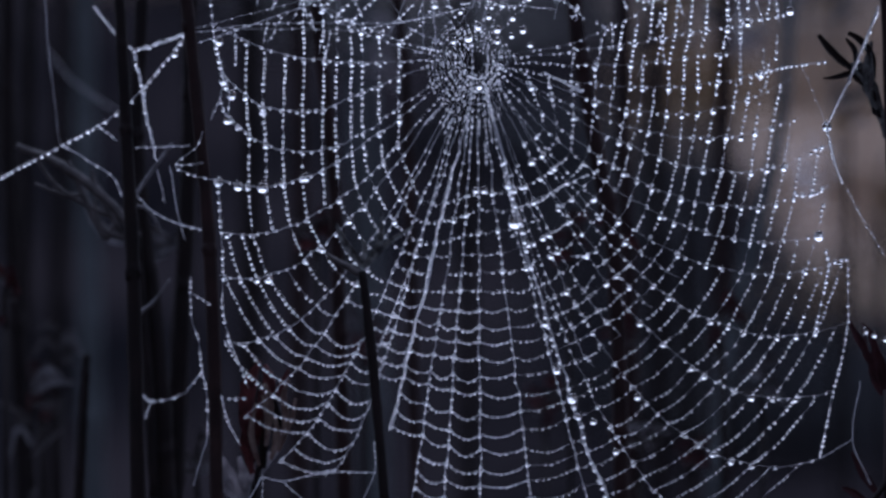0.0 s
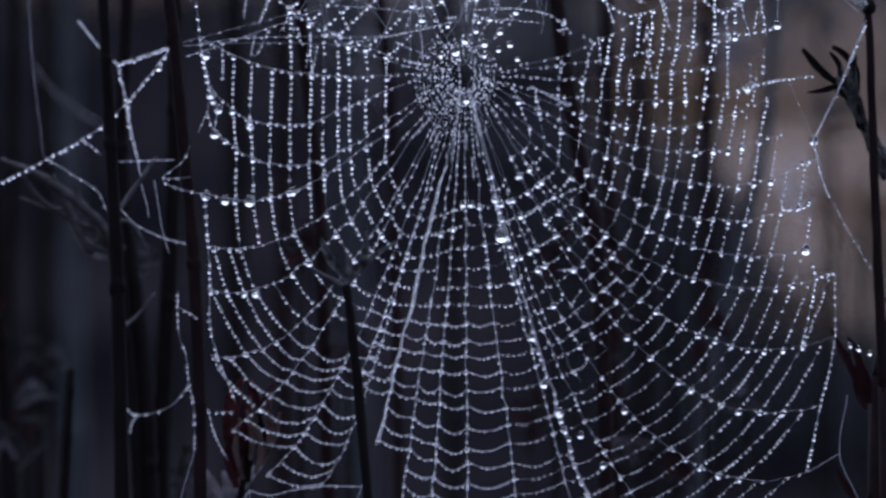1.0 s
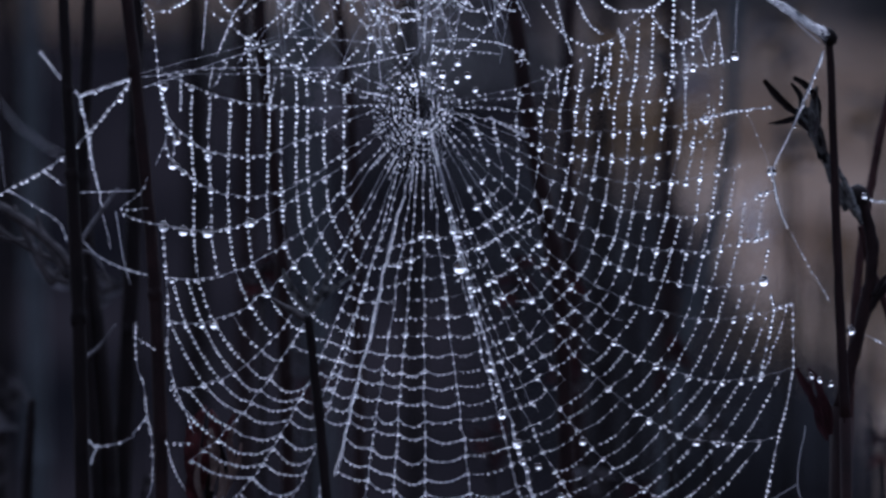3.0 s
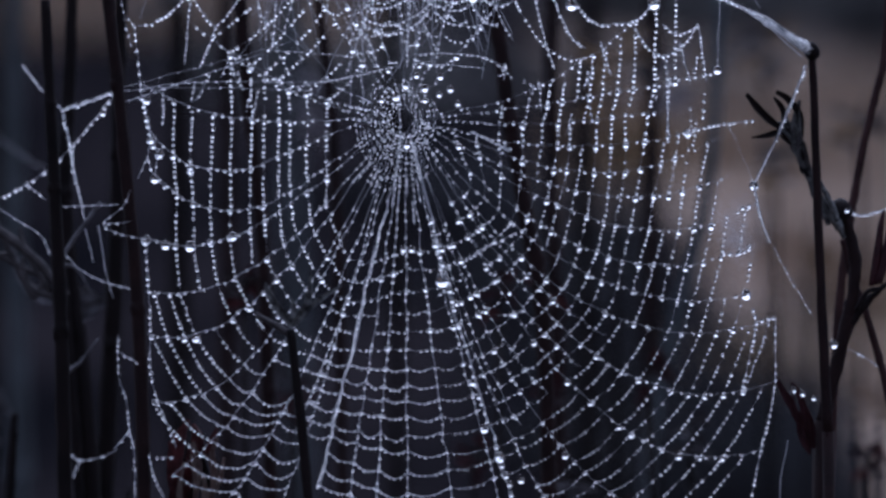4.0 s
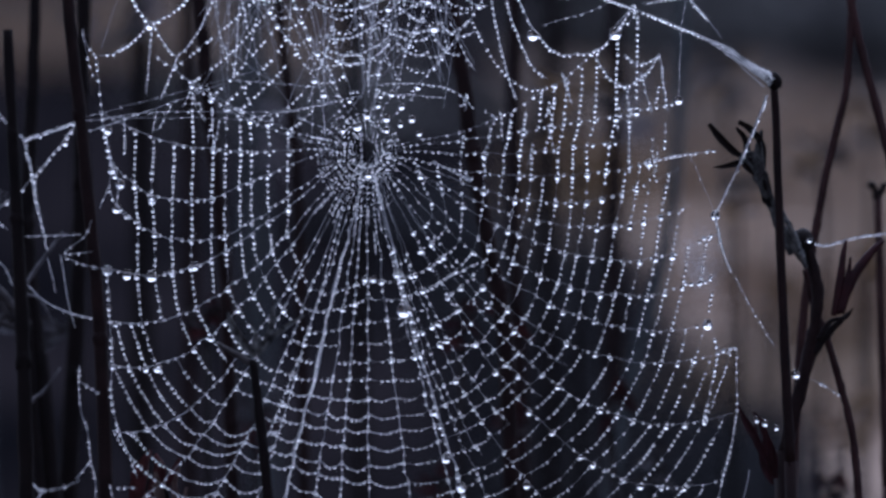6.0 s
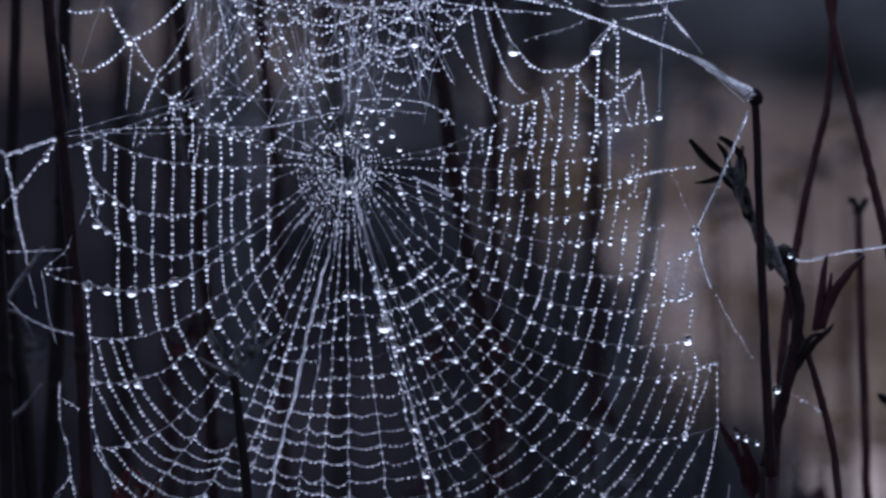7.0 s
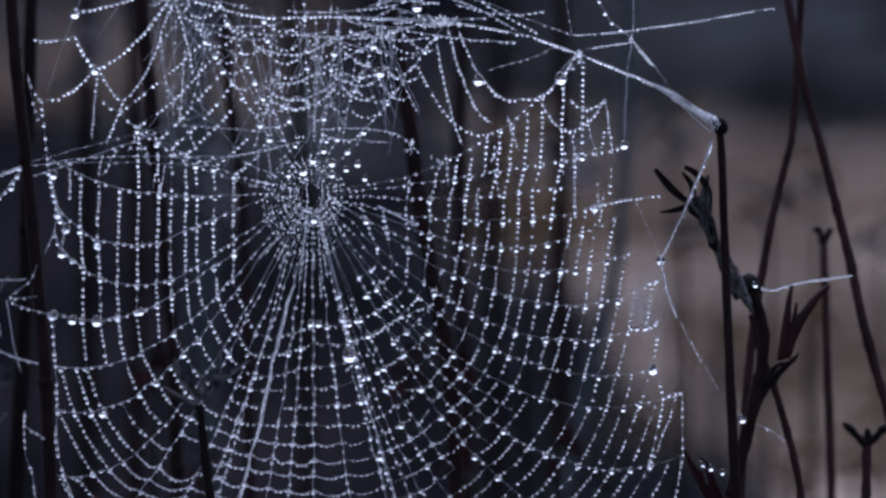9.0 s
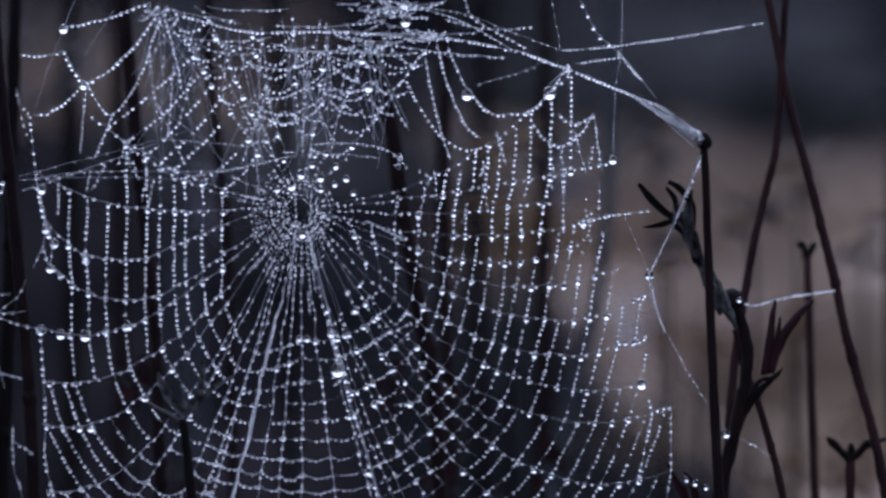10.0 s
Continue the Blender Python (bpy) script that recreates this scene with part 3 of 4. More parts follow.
    # thick threads are matted with tiny drops
    for pts, r, drop, gap in FRAME_TOP + FRAME_RIGHT:
        if r >= 1.9:
            line = [Vector(p[:2]) for p in smooth_line([(x, y, 0) for x, y in pts], 6)]
            for x, y, q in matted(line, r, rng, 1.25, 0.6 if pts[0][0] > 1545 else 0.0):
                beads.add((x, y), q)
    return web, beads, lines


def matted(line, r, rng, gap=1.25, taper=0.0):
    """Tiny drops crowded on a thick thread: plan place and radius."""
    out, d, total, r0 = [], 0.0, line_length(line), r
    while d < total:
        p = at_length(line, d)
        r = r0 * (1 - taper * d / total)
        out.append((p.x + rng.gauss(0, r * 0.25), p.y + rng.gauss(0, r * 0.25), rng.uniform(0.65, 1.0) * r))
        d += gap * r * rng.uniform(0.7, 1.3)
    return out


def thread_near(item):
    """The thread of the web on which a drop hangs, or the web itself."""
    p = Vector(item[:2])
    best, ob = min(((min((p - q).length for q in line), k) for k, (_, line) in enumerate(web_lines)))
    return web_lines[ob][0] if best < item[2] + 9 else web


def single_drop(template, item, parent):
    """A fat drop as a part of its own."""
    ob = new("dewdrop", template)
    ob.parent = parent
    r = item[2] * GRID
    ob.location = on_web(item) - ORIGIN[parent.name] - Vector((0, 0, r * 0.3))
    ob.scale = (r, r, r)
    return ob


def drop_mesh(level):
    v, f = drop_template(level)
    me = bpy.data.meshes.new("dewdrop")
    me.from_pydata(v.tolist(), [], f.tolist())
    me.materials.append(WATER)
    me.polygons.foreach_set("use_smooth", [True] * len(me.polygons))
    return me


web, beads, web_lines = build_web()
dew = sorted(beads.items, key=lambda b: -b[2])
fat, round_drop = drop_mesh(4), drop_mesh(3)
for item in BIG_DROPS + BIG_DROPS_LEFT:
    single_drop(fat, item, thread_near(item))
for item in dew[:260]:
    single_drop(round_drop, item, thread_near(item))
joined_drops("fine_dew", dew[260:], 2, web, "fine beads of dew")


# ---------------------------------------------------------------- stems
def lump(center, size, rng_seed, squash=(1, 1, 1)):
    """A knotty lump as vertices and faces."""
    s = Solid()
    v, f = drop_template(2)
    for q in v:
        q = Vector(q)
        k = 1 + 0.35 * noise.noise(q * 2.2 + Vector((rng_seed, 0, 0)))
        s.v.append(center + Vector((q.x * squash[0], q.y * squash[1], q.z * squash[2])) * size * k)
    s.f = [tuple(int(a) for a in g) for g in f]
    return s


def run_down(p, d, out=0.0):
    """Points of a stem from p on down into the soil."""
    x, y, z = p
    lean = max(-0.15, min(0.15, d.x / max(abs(d.z), 0.2)))
    return [Vector((x + (lean * 0.6 * z + out) * u, y + 0.02 * u, z - (z + 0.02) * u)) for u in (0.06, 0.15, 0.3, 0.5, 0.75, 1.0)]


def build_stem(name, pts, depth, r0, r1, mat, label, category="plant stem", foot=True, wobble=0.25):
    """pts: plan points from the top down; the stem then runs on to the ground."""
    line = smooth_line([spot(x, y, depth) for x, y in pts], 10)
    if foot:
        line += run_down(line[-1], (line[-1] - line[-2]).normalized())
    s = Solid()
    n = len(line)
    k = (DIST + depth) / DIST * GRID
    rr = []
    for i in range(n):
        u = i / (n - 1)
        rr.append((r0 + (r1 - r0) * min(1, u * 1.3)) * k)
    s.tube(line, rr, 8, wobble)
    t = thing(name, line[-1], label, category, group="dead stems round the web")
    part("stem", s, mat, t)
    seed = int(abs(pts[0][0] * 3 + pts[0][1])) % 97
    for q in range(3):
        i = 6 + (seed * 7 + q * 13) % max(8, 10 * (len(pts) - 1) - 8)
        ring = lump(line[i], rr[i] * 1.12, seed + q, (1, 1, 1.7))
        part("node", ring, mat, t)
    return t


BEHIND = "dark wet dead stem behind the web"
build_stem("dead_plant", [(206, -104), (214, 60), (226, 300), (234, 480), (243, 882)], 0.026, 9, 14, STEM, BEHIND)
build_stem("dead_plant", [(258, -300), (250, 0), (240, 240), (252, 420), (278, 650), (292, 900)], 0.09, 9, 19, STEM, BEHIND)
build_stem("dead_plant", [(303, -300), (318, -100), (345, 150), (372, 480), (384, 900)], 0.012, 10, 12.5, STEM_RED, "dark reddish dead stem that holds the web")
build_stem("dead_plant", [(345, -300), (336, 60), (333, 300), (318, 600), (305, 900)], 0.10, 11, 17, STEM, BEHIND)
build_stem("dead_plant", [(152, 628), (148, 700), (136, 900)], 0.10, 6, 10, STEM, "short broken dead stem")
build_stem("dead_plant", [(18, -300), (12, 200), (25, 500), (40, 900)], 0.22, 12, 16, STEM, BEHIND)
build_stem("dead_plant", [(532, -300), (555, -62), (572, 138), (592, 330), (600, 560), (610, 900)], 0.12, 11, 13, STEM_RED, "brownish dead stem behind the web")
build_stem("dead_plant", [(688, -330), (684, -220), (690, -100), (720, 200), (735, 900)], 0.20, 9, 10, STEM_RED, "brownish dead stem behind the web")
build_stem("dead_plant", [(962, -300), (1005, -62), (1036, 150), (1062, 300), (1090, 480), (1100, 900)], 0.10, 14, 15, STEM_RED, "thick reddish dead stem behind the web")
build_stem("dead_plant", [(1402, -320), (1396, 20), (1372, 280), (1290, 600), (1260, 900)], 0.40, 10, 11, STALK, "far blurred dead stem")
build_stem("dead_plant", [(1664, -330), (1680, -250), (1699, -150), (1722, -50), (1749, 50), (1774, 150), (1794, 230), (1815, 330), (1842, 430), (1862, 500), (1890, 640)], 0.045, 7, 9, STEM_RUST, "reddish dead stem behind the twig")
build_stem("dead_plant", [(1711, -330), (1707, -250), (1699, -120), (1690, 0), (1674, 70), (1655, 150), (1640, 230), (1626, 310), (1610, 450), (1600, 620)], 0.045, 6, 8, STEM_RUST, "slanting reddish dead stem behind the twig")
build_stem("dead_plant", [(1618, 320), (1632, 380), (1660, 455), (1690, 560), (1705, 640), (1715, 760)], 0.02, 6, 7, STEM_RUST, "thin bent dead stem")


def blade(pts, widths, depth, curl=0.5, twist=0.0):
    """A narrow folded leaf along plan points, thick and curled."""
    line = smooth_line([spot(x, y, depth) for x, y in pts], 5)
    s, n, across = Solid(), len(line), 7
    k = GRID * (DIST + depth) / DIST
    for side in (0, 1):
        for i, p in enumerate(line):
            u = i / (n - 1)
            t = (line[min(i + 1, n - 1)] - line[max(i - 1, 0)]).normalized()
            g = twist * u
            a = t.cross(Vector((math.sin(g), math.cos(g), 0))).normalized()
            b = t.cross(a)
            w = np.interp(u, np.linspace(0, 1, len(widths)), widths) * k
            for c in range(across):
                e = 2 * c / (across - 1) - 1
                ruffle = 0.18 * noise.noise(p * 500 + Vector((e, 0, 0)))
                s.v.append(p + a * w * (e + ruffle * 0.5) + b * (w * (curl * e * e + ruffle) + side * 0.00022))
    m = n * across
    for i in range(n - 1):
        for c in range(across - 1):
            q = i * across + c
            s.f.append((q, q + 1, q + across + 1, q + across))
            s.f.append((m + q, m + q + across, m + q + across + 1, m + q + 1))
    for i in range(n - 1):
        for c in (0, across - 1):
            q = i * across + c
            s.f.append((q, q + across, m + q + across, m + q))
    return s


def limb(pts, radii, depth, sides=8, wobble=0.35):
    """A tapered twig along plan points."""
    line = smooth_line([spot(x, y, depth) for x, y in pts], 6)
    k = GRID * (DIST + depth) / DIST
    rr = [float(np.interp(i / (len(line) - 1), np.linspace(0, 1, len(radii)), radii)) * k for i in range(len(line))]
    s = Solid()
    s.tube(line, rr, sides, wobble)
    return s


def to_ground(x, y, depth, r, out=0.0):
    """The lower run of a stem, out of view, down to the soil."""
    k = GRID * (DIST + depth) / DIST
    p = spot(x, y, depth)
    line = [p] + run_down(p, Vector((0, 0, -1)), out)
    s = Solid()
    s.tube(line, r * k, 8, 0.25)
    return s, line[-1]


def still_drops(items, depth, parent, nearer=-0.0006):
    """Tiny drops crowded on silk that doesn't sway."""
    tv, tf = drop_template(2)
    o = ORIGIN[parent.name]
    s = Solid()
    for x, y, q in items:
        base, c = len(s.v), spot(x, y, depth + nearer)
        s.v += [c + Vector(k) * q * GRID for k in tv]
        s.f += [tuple(int(base + k) for k in f) for f in tf]
    return tagged(part("fine_dew", s, WATER, parent, "fine beads of dew"), kind="stuff")


def build_knobbed_twig():
    low, foot = to_ground(1592, 660, 0.0, 10.5, 0.01)
    t = thing("dead_twig", foot, "dark dead twig whose knobbed tip is wrapped in silk", "twig")
    part("stem", limb([(1563, -2), (1566, 60), (1571, 200), (1580, 440), (1592, 668)], [7, 7, 7.5, 8.5, 9.5], 0.0, 10, 0.2), STEM_RED, t)
    part("stem_foot", low, STEM_RED, t)
    part("knob", lump(spot(1563, -12, 0.0), 14 * GRID, 3, (1, 1, 1.15)), STEM, t, "dark knobbly tip")
    part("knob_scale", lump(spot(1552, -20, -0.0008), 9 * GRID, 8, (1.2, 1, 0.8)), STEM, t)
    rng = random.Random(5)
    wrap = Solid()
    for k in range(40):
        a = Vector((1556 + rng.gauss(0, 4), -18 + rng.gauss(0, 6)))
        e = Vector((1520 - rng.uniform(0, 75), -40 - rng.uniform(0, 45))) + Vector((rng.gauss(0, 4), rng.gauss(0, 5)))
        u = (1556 - e.x) / 95
        e.y = -18 - 58 * u + rng.gauss(0, 7 * (1 - u) + 2.0)
        line = [spot(p.x, p.y, -0.001 + rng.gauss(0, 0.0006)) for p in sagging(a, e, rng.gauss(0, 2), 5, 0.6, rng)]
        wrap.tube(line, rng.uniform(0.6, 1.2) * GRID, 4, cap=False)
    tagged(part("silk_wrapping", wrap, SILK, t, "matted white silk"), kind="stuff")
    tiny = []
    while len(tiny) < 120:
        u = rng.random() ** 1.2
        wide = 10 * (1 - u) ** 1.4 + 1.2
        x, y, q = 1558 - 98 * u, -17 - 58 * u + rng.uniform(-1, 1) * wide, rng.uniform(1.8, 3.4) * (1 - 0.4 * u)
        if all((x - e) ** 2 + (y - f) ** 2 > (0.72 * (q + g)) ** 2 for e, f, g in tiny) or rng.random() < 0.03:
            tiny.append((x, y, q))
    still_drops(tiny, 0.0, t, -0.0035)
    return t


def build_branched_plant():
    low, foot = to_ground(1580, 640, 0.012, 15, -0.01)
    t = thing("dead_plant", foot, "branched dead plant with dry leaves and dark red pods", "dead plant")
    d = 0.012
    part("stem", limb([(1616, 262), (1636, 335), (1638, 400), (1624, 470), (1605, 548), (1580, 648)], [9, 11, 11, 12, 12, 13], d, 10), STEM_RED, t)
    part("stem_foot", low, STEM_RED, t)
    part("node", lump(spot(1612, 272, d), 21 * GRID, 12, (1.1, 1, 1.2)), STEM, t, "black swollen node")
    mottled = part("branch", limb([(1620, 318), (1610, 296), (1590, 268), (1564, 224), (1532, 158), (1505, 112)], [3, 7, 8, 7, 5, 3], d - 0.004, 10, 0.9), TWIG_SPECKLED, t, "grey mottled side branch")
    part("branch", limb([(1608, 288), (1600, 264), (1588, 240), (1576, 216)], [4, 6, 5, 3], d - 0.008, 10, 0.7), TWIG_SPECKLED, t, "grey mottled side branch")
    for pts, w in (([(1512, 128), (1480, 100), (1448, 62)], [3, 7, 7, 4]), ([(1512, 126), (1485, 136), (1455, 140)], [3, 6, 4, 1]),
                   ([(1522, 135), (1512, 90), (1496, 68)], [3, 5, 5, 2]), ([(1545, 140), (1542, 100), (1522, 72), (1500, 58)], [3, 6, 6, 4]),
                   ([(1562, 218), (1542, 155), (1528, 110)], [5, 13, 5]), ([(1552, 195), (1537, 125), (1542, 74)], [4, 10, 3]),
                   ([(1592, 295), (1573, 240), (1556, 196)], [4, 10, 5]), ([(1551, 165), (1520, 120), (1513, 84)], [4, 8, 3])):
        part("leaf", blade(pts, w, d - 0.006, 0.7, 0.6), TWIG_SPECKLED if pts[0][0] > 1550 else STEM, mottled, "narrow dry leaf")
    rng = random.Random(17)
    for k in range(16):
        u = (k + 0.5) / 16
        x, y = 1606 - 86 * u, 288 - 150 * u
        side = rng.choice((-1, 1))
        tip = (x - rng.uniform(2, 16) + side * rng.uniform(6, 14), y - rng.uniform(14, 34))
        part("leaf", blade([(x + side * 3, y), ((x + tip[0]) / 2 + side * 3, (y + tip[1]) / 2), tip], [2, rng.uniform(3, 5.5), 1.2], d - 0.006 - 0.002 * rng.random(), 0.8, 0.8),
             (TWIG_SPECKLED, TWIG_DARK, STEM)[k % 3], mottled, "small curled dry leaf")
    part("branch", limb([(1618, 485), (1640, 455), (1665, 425), (1690, 402), (1700, 392)], [10, 9, 7, 4, 2], d), STEM, t)
    podded = part("branch", limb([(1640, 445), (1662, 412), (1690, 405), (1702, 388)], [5, 4, 3, 1.5], d - 0.003), STEM, t)
    for pts, w in (([(1668, 402), (1678, 350), (1684, 300), (1690, 268)], [5, 8, 6, 2]), ([(1682, 398), (1700, 340), (1730, 295), (1757, 268)], [5, 9, 8, 3]),
                   ([(1676, 400), (1692, 340), (1698, 298)], [4, 6, 2])):
        part("pod", limb(pts, w, d, 8, 0.2), BUD, podded, "dark red seed pod")
    budded = part("branch", limb([(1592, 740), (1578, 700), (1562, 660), (1552, 620)], [9, 7, 5, 4], d), STEM, t)
    for pts, w in (([(1564, 690), (1542, 640), (1518, 596), (1496, 554)], [3, 6, 7, 1]), ([(1564, 684), (1552, 630), (1540, 590), (1526, 572)], [3, 7, 6, 2]),
                   ([(1566, 690), (1564, 650), (1556, 620)], [3, 6, 2]), ([(1558, 672), (1534, 628), (1530, 596)], [3, 7, 2]), ([(1560, 700), (1548, 672), (1544, 640), (1550, 612)], [3, 8, 7, 2])):
        part("bud", blade(pts, w, d - 0.003, 0.8, 0.4), BUD, budded, "withered dark red bud leaf")
    lower = part("branch", limb([(1590, 800), (1570, 850), (1545, 885)], [7, 6, 5], d), STEM, t)
    for pts, w in (([(1556, 880), (1530, 840), (1508, 800)], [4, 8, 2]), ([(1568, 862), (1586, 815), (1592, 770)], [4, 8, 3]), ([(1540, 895), (1512, 872), (1490, 862)], [4, 7, 3])):
        part("leaf", blade(pts, w, d + 0.01, 0.8, 0.6), BUD, lower, "withered dark red bud leaf")
    return t


def build_forked_stem(name, x, y, arms, depth, r, label, lower):
    low, foot = to_ground(*lower, depth, r * 1.1)
    t = thing(name, foot, label, "plant stem")
    part("stem", limb([(x, y), ((x + lower[0]) / 2, (y + lower[1]) / 2), (lower[0], lower[1] + 5)], [r, r, r * 1.1], depth), STEM_RUST, t)
    part("stem_foot", low, STEM_RUST, t)
    for pts in arms:
        part("tip", limb([(x, y + 4), *pts], [r, r * 0.8, r * 0.9, r * 0.4][:len(pts) + 2], depth), STEM, t)
    return t


def build_tipped_stem():
    """The stem that ends in a grey fork below the hub."""
    low, foot = to_ground(682, 895, -0.009, 9.5)
    t = thing("dead_plant", foot, "thin dead stem with a withered grey forked tip", "plant stem")
    part("stem", limb([(641, 480), (650, 560), (665, 700), (682, 902)], [7, 8.5, 9, 9.5], -0.009), STEM, t)
    part("stem_foot", low, STEM, t)
    for pts, w in (([(645, 475), (618, 440), (605, 415), (597, 395)], [7, 10, 8, 3]), ([(645, 472), (668, 445), (677, 415), (677, 376)], [7, 10, 8, 2]),
                   ([(650, 466), (690, 430), (732, 402)], [6, 6, 2]), ([(640, 470), (648, 440), (640, 420)], [6, 7, 2])):
        part("withered_tip", blade(pts, [q * 0.8 for q in w], -0.008, 0.7, 0.9), TWIG_SPECKLED, t, "withered grey leaf tip")
    part("branch", limb([(642, 490), (610, 470), (577, 450)], [6, 6, 3], -0.008), TWIG_DARK, t)
    return t


def build_withered_leaves():
    low, foot = to_ground(445, 885, 0.035, 7)
    t = thing("withered_plant", foot, "withered stalk with curled red-brown dry leaves", "dead plant")
    part("stem", limb([(475, 690), (462, 800), (445, 892)], [5, 6, 7], 0.035), STEM, t)
    part("stem_foot", low, STEM, t)
    for pts, w in (([(450, 815), (440, 745), (448, 685), (462, 640)], [5, 14, 17, 4]), ([(472, 775), (482, 715), (482, 672), (470, 646)], [5, 13, 13, 4]),
                   ([(452, 790), (464, 730), (464, 690)], [5, 10, 4]), ([(446, 840), (438, 790), (440, 740)], [5, 11, 5]), ([(476, 720), (497, 690), (512, 655)], [3, 7, 2])):
        part("leaf", blade(pts, w, 0.028, 0.9, 0.9), LEAF_RED, t, "curled dark red dry leaf")
    for pts, w in (([(492, 800), (508, 750), (504, 700), (512, 672)], [3, 8, 6, 2]), ([(474, 770), (480, 720), (470, 678)], [4, 7, 3]),
                   ([(470, 790), (476, 745), (466, 700)], [3, 7, 3]), ([(458, 825), (446, 770), (453, 715)], [3, 6, 2]), ([(498, 785), (518, 742), (524, 706)], [2, 5, 2]),
                   ([(478, 815), (492, 775), (488, 735)], [3, 8, 3])):
        part("leaf", blade(pts, w, 0.022, 0.8, 0.7), LEAF_DRY, t, "curled tan dry leaf")
    for pts in ([(482, 800), (492, 750), (486, 700)], [(466, 830), (470, 780), (476, 745)]):
        part("leaf", blade(pts, [4, 9, 3], 0.025, 0.9, 0.4), STEM, t, "blackened dry leaf")
    for pts, w in (([(440, 892), (412, 850), (386, 800)], [6, 15, 5]), ([(438, 872), (460, 830), (496, 792)], [5, 12, 4]), ([(418, 888), (404, 860), (396, 835)], [5, 13, 6]),
                   ([(432, 890), (436, 850), (424, 810)], [5, 13, 4])):
        part("leaf", blade(pts, w, 0.042, 0.7, 0.5), LEAF_GREY, t, "grey mildewed leaf")
    return t


def build_left_twigs():
    low, foot = to_ground(270, 880, 0.085, 9, -0.02)
    t = thing("dead_plant", foot, "grey branching dead plant among dark stems", "dead plant")
    part("stem", limb([(238, 360), (246, 480), (262, 700), (270, 890)], [6, 8, 9, 9], 0.085), STEM, t)
    part("stem_foot", low, STEM, t)
    for pts, w in (([(244, 420), (185, 352), (105, 292), (28, 258)], [8, 9, 8, 5]), ([(238, 425), (180, 405), (145, 345), (120, 285)], [6, 6, 5, 3]),
                   ([(215, 415), (170, 335), (160, 300)], [5, 6, 3]), ([(60, 275), (100, 330), (170, 372), (240, 395)], [3, 4, 5, 6]),
                   ([(205, 390), (188, 420), (172, 395), (165, 350)], [4, 6, 6, 3]), ([(150, 345), (110, 345), (60, 325)], [4, 4, 2])):
        part("branch", limb(pts, w, 0.06), TWIG_DARK, t)
    for pts, w in (([(232, 356), (262, 312), (304, 254)], [4, 3.5, 2.5]), ([(245, 556), (270, 535), (300, 495)], [4, 3, 1.5]),
                   ([(238, 365), (262, 372), (290, 420)], [3, 3, 1.5])):
        part("branch", limb(pts, w, 0.045), TWIG_GREY, t, "grey weathered side branch")
    for pts, w in (([(242, 440), (262, 412), (290, 420), (330, 445)], [4, 9, 11, 3]), ([(250, 470), (285, 452), (318, 420), (330, 405)], [3, 10, 8, 2]),
                   ([(246, 455), (290, 440), (340, 430)], [4, 10, 3]), ([(235, 430), (200, 420), (165, 380), (150, 330)], [5, 11, 9, 3])):
        part("leaf", blade(pts, w, 0.11, 0.8, 0.8), TWIG_GREY, t, "withered grey leaf")
    return t


FAR = "far blurred dead stem behind the web"
for x0, x1, depth, r, mat in ((155, 165, 0.55, 20, STALK), (60, 40, 0.4, 15, STEM), (108, 92, 0.7, 20, STEM), (440, 450, 0.5, 16, STEM),
                              (522, 528, 0.4, 16, STEM_RED), (640, 660, 0.8, 24, STALK), (800, 830, 0.6, 16, STEM), (1105, 1120, 0.3, 15, STEM_RED), (1180, 1170, 0.9, 24, STEM),
                              (1285, 1272, 0.45, 15, STEM_RED), (1915, 1900, 0.4, 12, STEM_RED), (-30, -40, 0.5, 18, STEM)):
    mid = (x0 + x1) / 2 + 12 * math.sin(x0)
    build_stem("dead_plant", [(x0, -340), (mid, 200), ((mid + x1) / 2, 500), (x1, 900)], depth, r * 0.8, r, mat, FAR)


def build_leaf_clump(x, y, depth, size, seed, mats=(TWIG_GREY, TWIG_DARK, TWIG_DARK, TWIG_GREY), label="withered dry leaves on a thin dead stalk"):
    """A low withered plant of hanging dry leaves, out of focus behind the stems."""
    rng = random.Random(seed)
    low, foot = to_ground(x, y + size, depth, 5)
    t = thing("withered_plant", foot, label, "dead plant", group="withered plants behind the stems")
    part("stem", limb([(x + 6, y - size), (x - 3, y), (x, y + size + 4)], [3, 4, 5], depth), STEM, t)
    part("stem_foot", low, STEM, t)
    for k in range(7):
        v = y + rng.uniform(-1, 0.7) * size
        side = -1 if k % 2 else 1
        reach = rng.uniform(0.35, 0.9) * size
        pts = [(x, v), (x + side * reach * 0.5, v - rng.uniform(-0.1, 0.4) * size), (x + side * reach, v + rng.uniform(-0.5, 0.5) * size)]
        part("leaf", blade(pts, [3, rng.uniform(6, 11), 2], depth - 0.003, 0.8, 0.8), mats[k % len(mats)], t)
    return t


for x, y, depth, size, seed in ((55, 770, 0.16, 90, 1), (105, 640, 0.2, 60, 4), (350, 820, 0.14, 60, 6), (1130, 790, 0.2, 60, 8), (1350, 700, 0.18, 55, 9)):
    build_leaf_clump(x, y, depth, size, seed)
for x, y, depth, size, seed in ((8, 530, 0.12, 50, 31), (70, 700, 0.22, 50, 32), (560, 410, 0.16, 45, 33), (1095, 420, 0.14, 50, 34), (1010, 430, 0.2, 45, 35), (1278, 570, 0.2, 45, 36), (1100, 600, 0.2, 45, 37), (965, 730, 0.25, 50, 38), (1230, 810, 0.22, 45, 39), (650, 610, 0.3, 50, 40), (1665, 730, 0.24, 45, 41)):
    build_leaf_clump(x, y, depth, size, seed, (BUD, LEAF_RED, TWIG_DARK), "dark red withered leaves on a thin dead stalk")
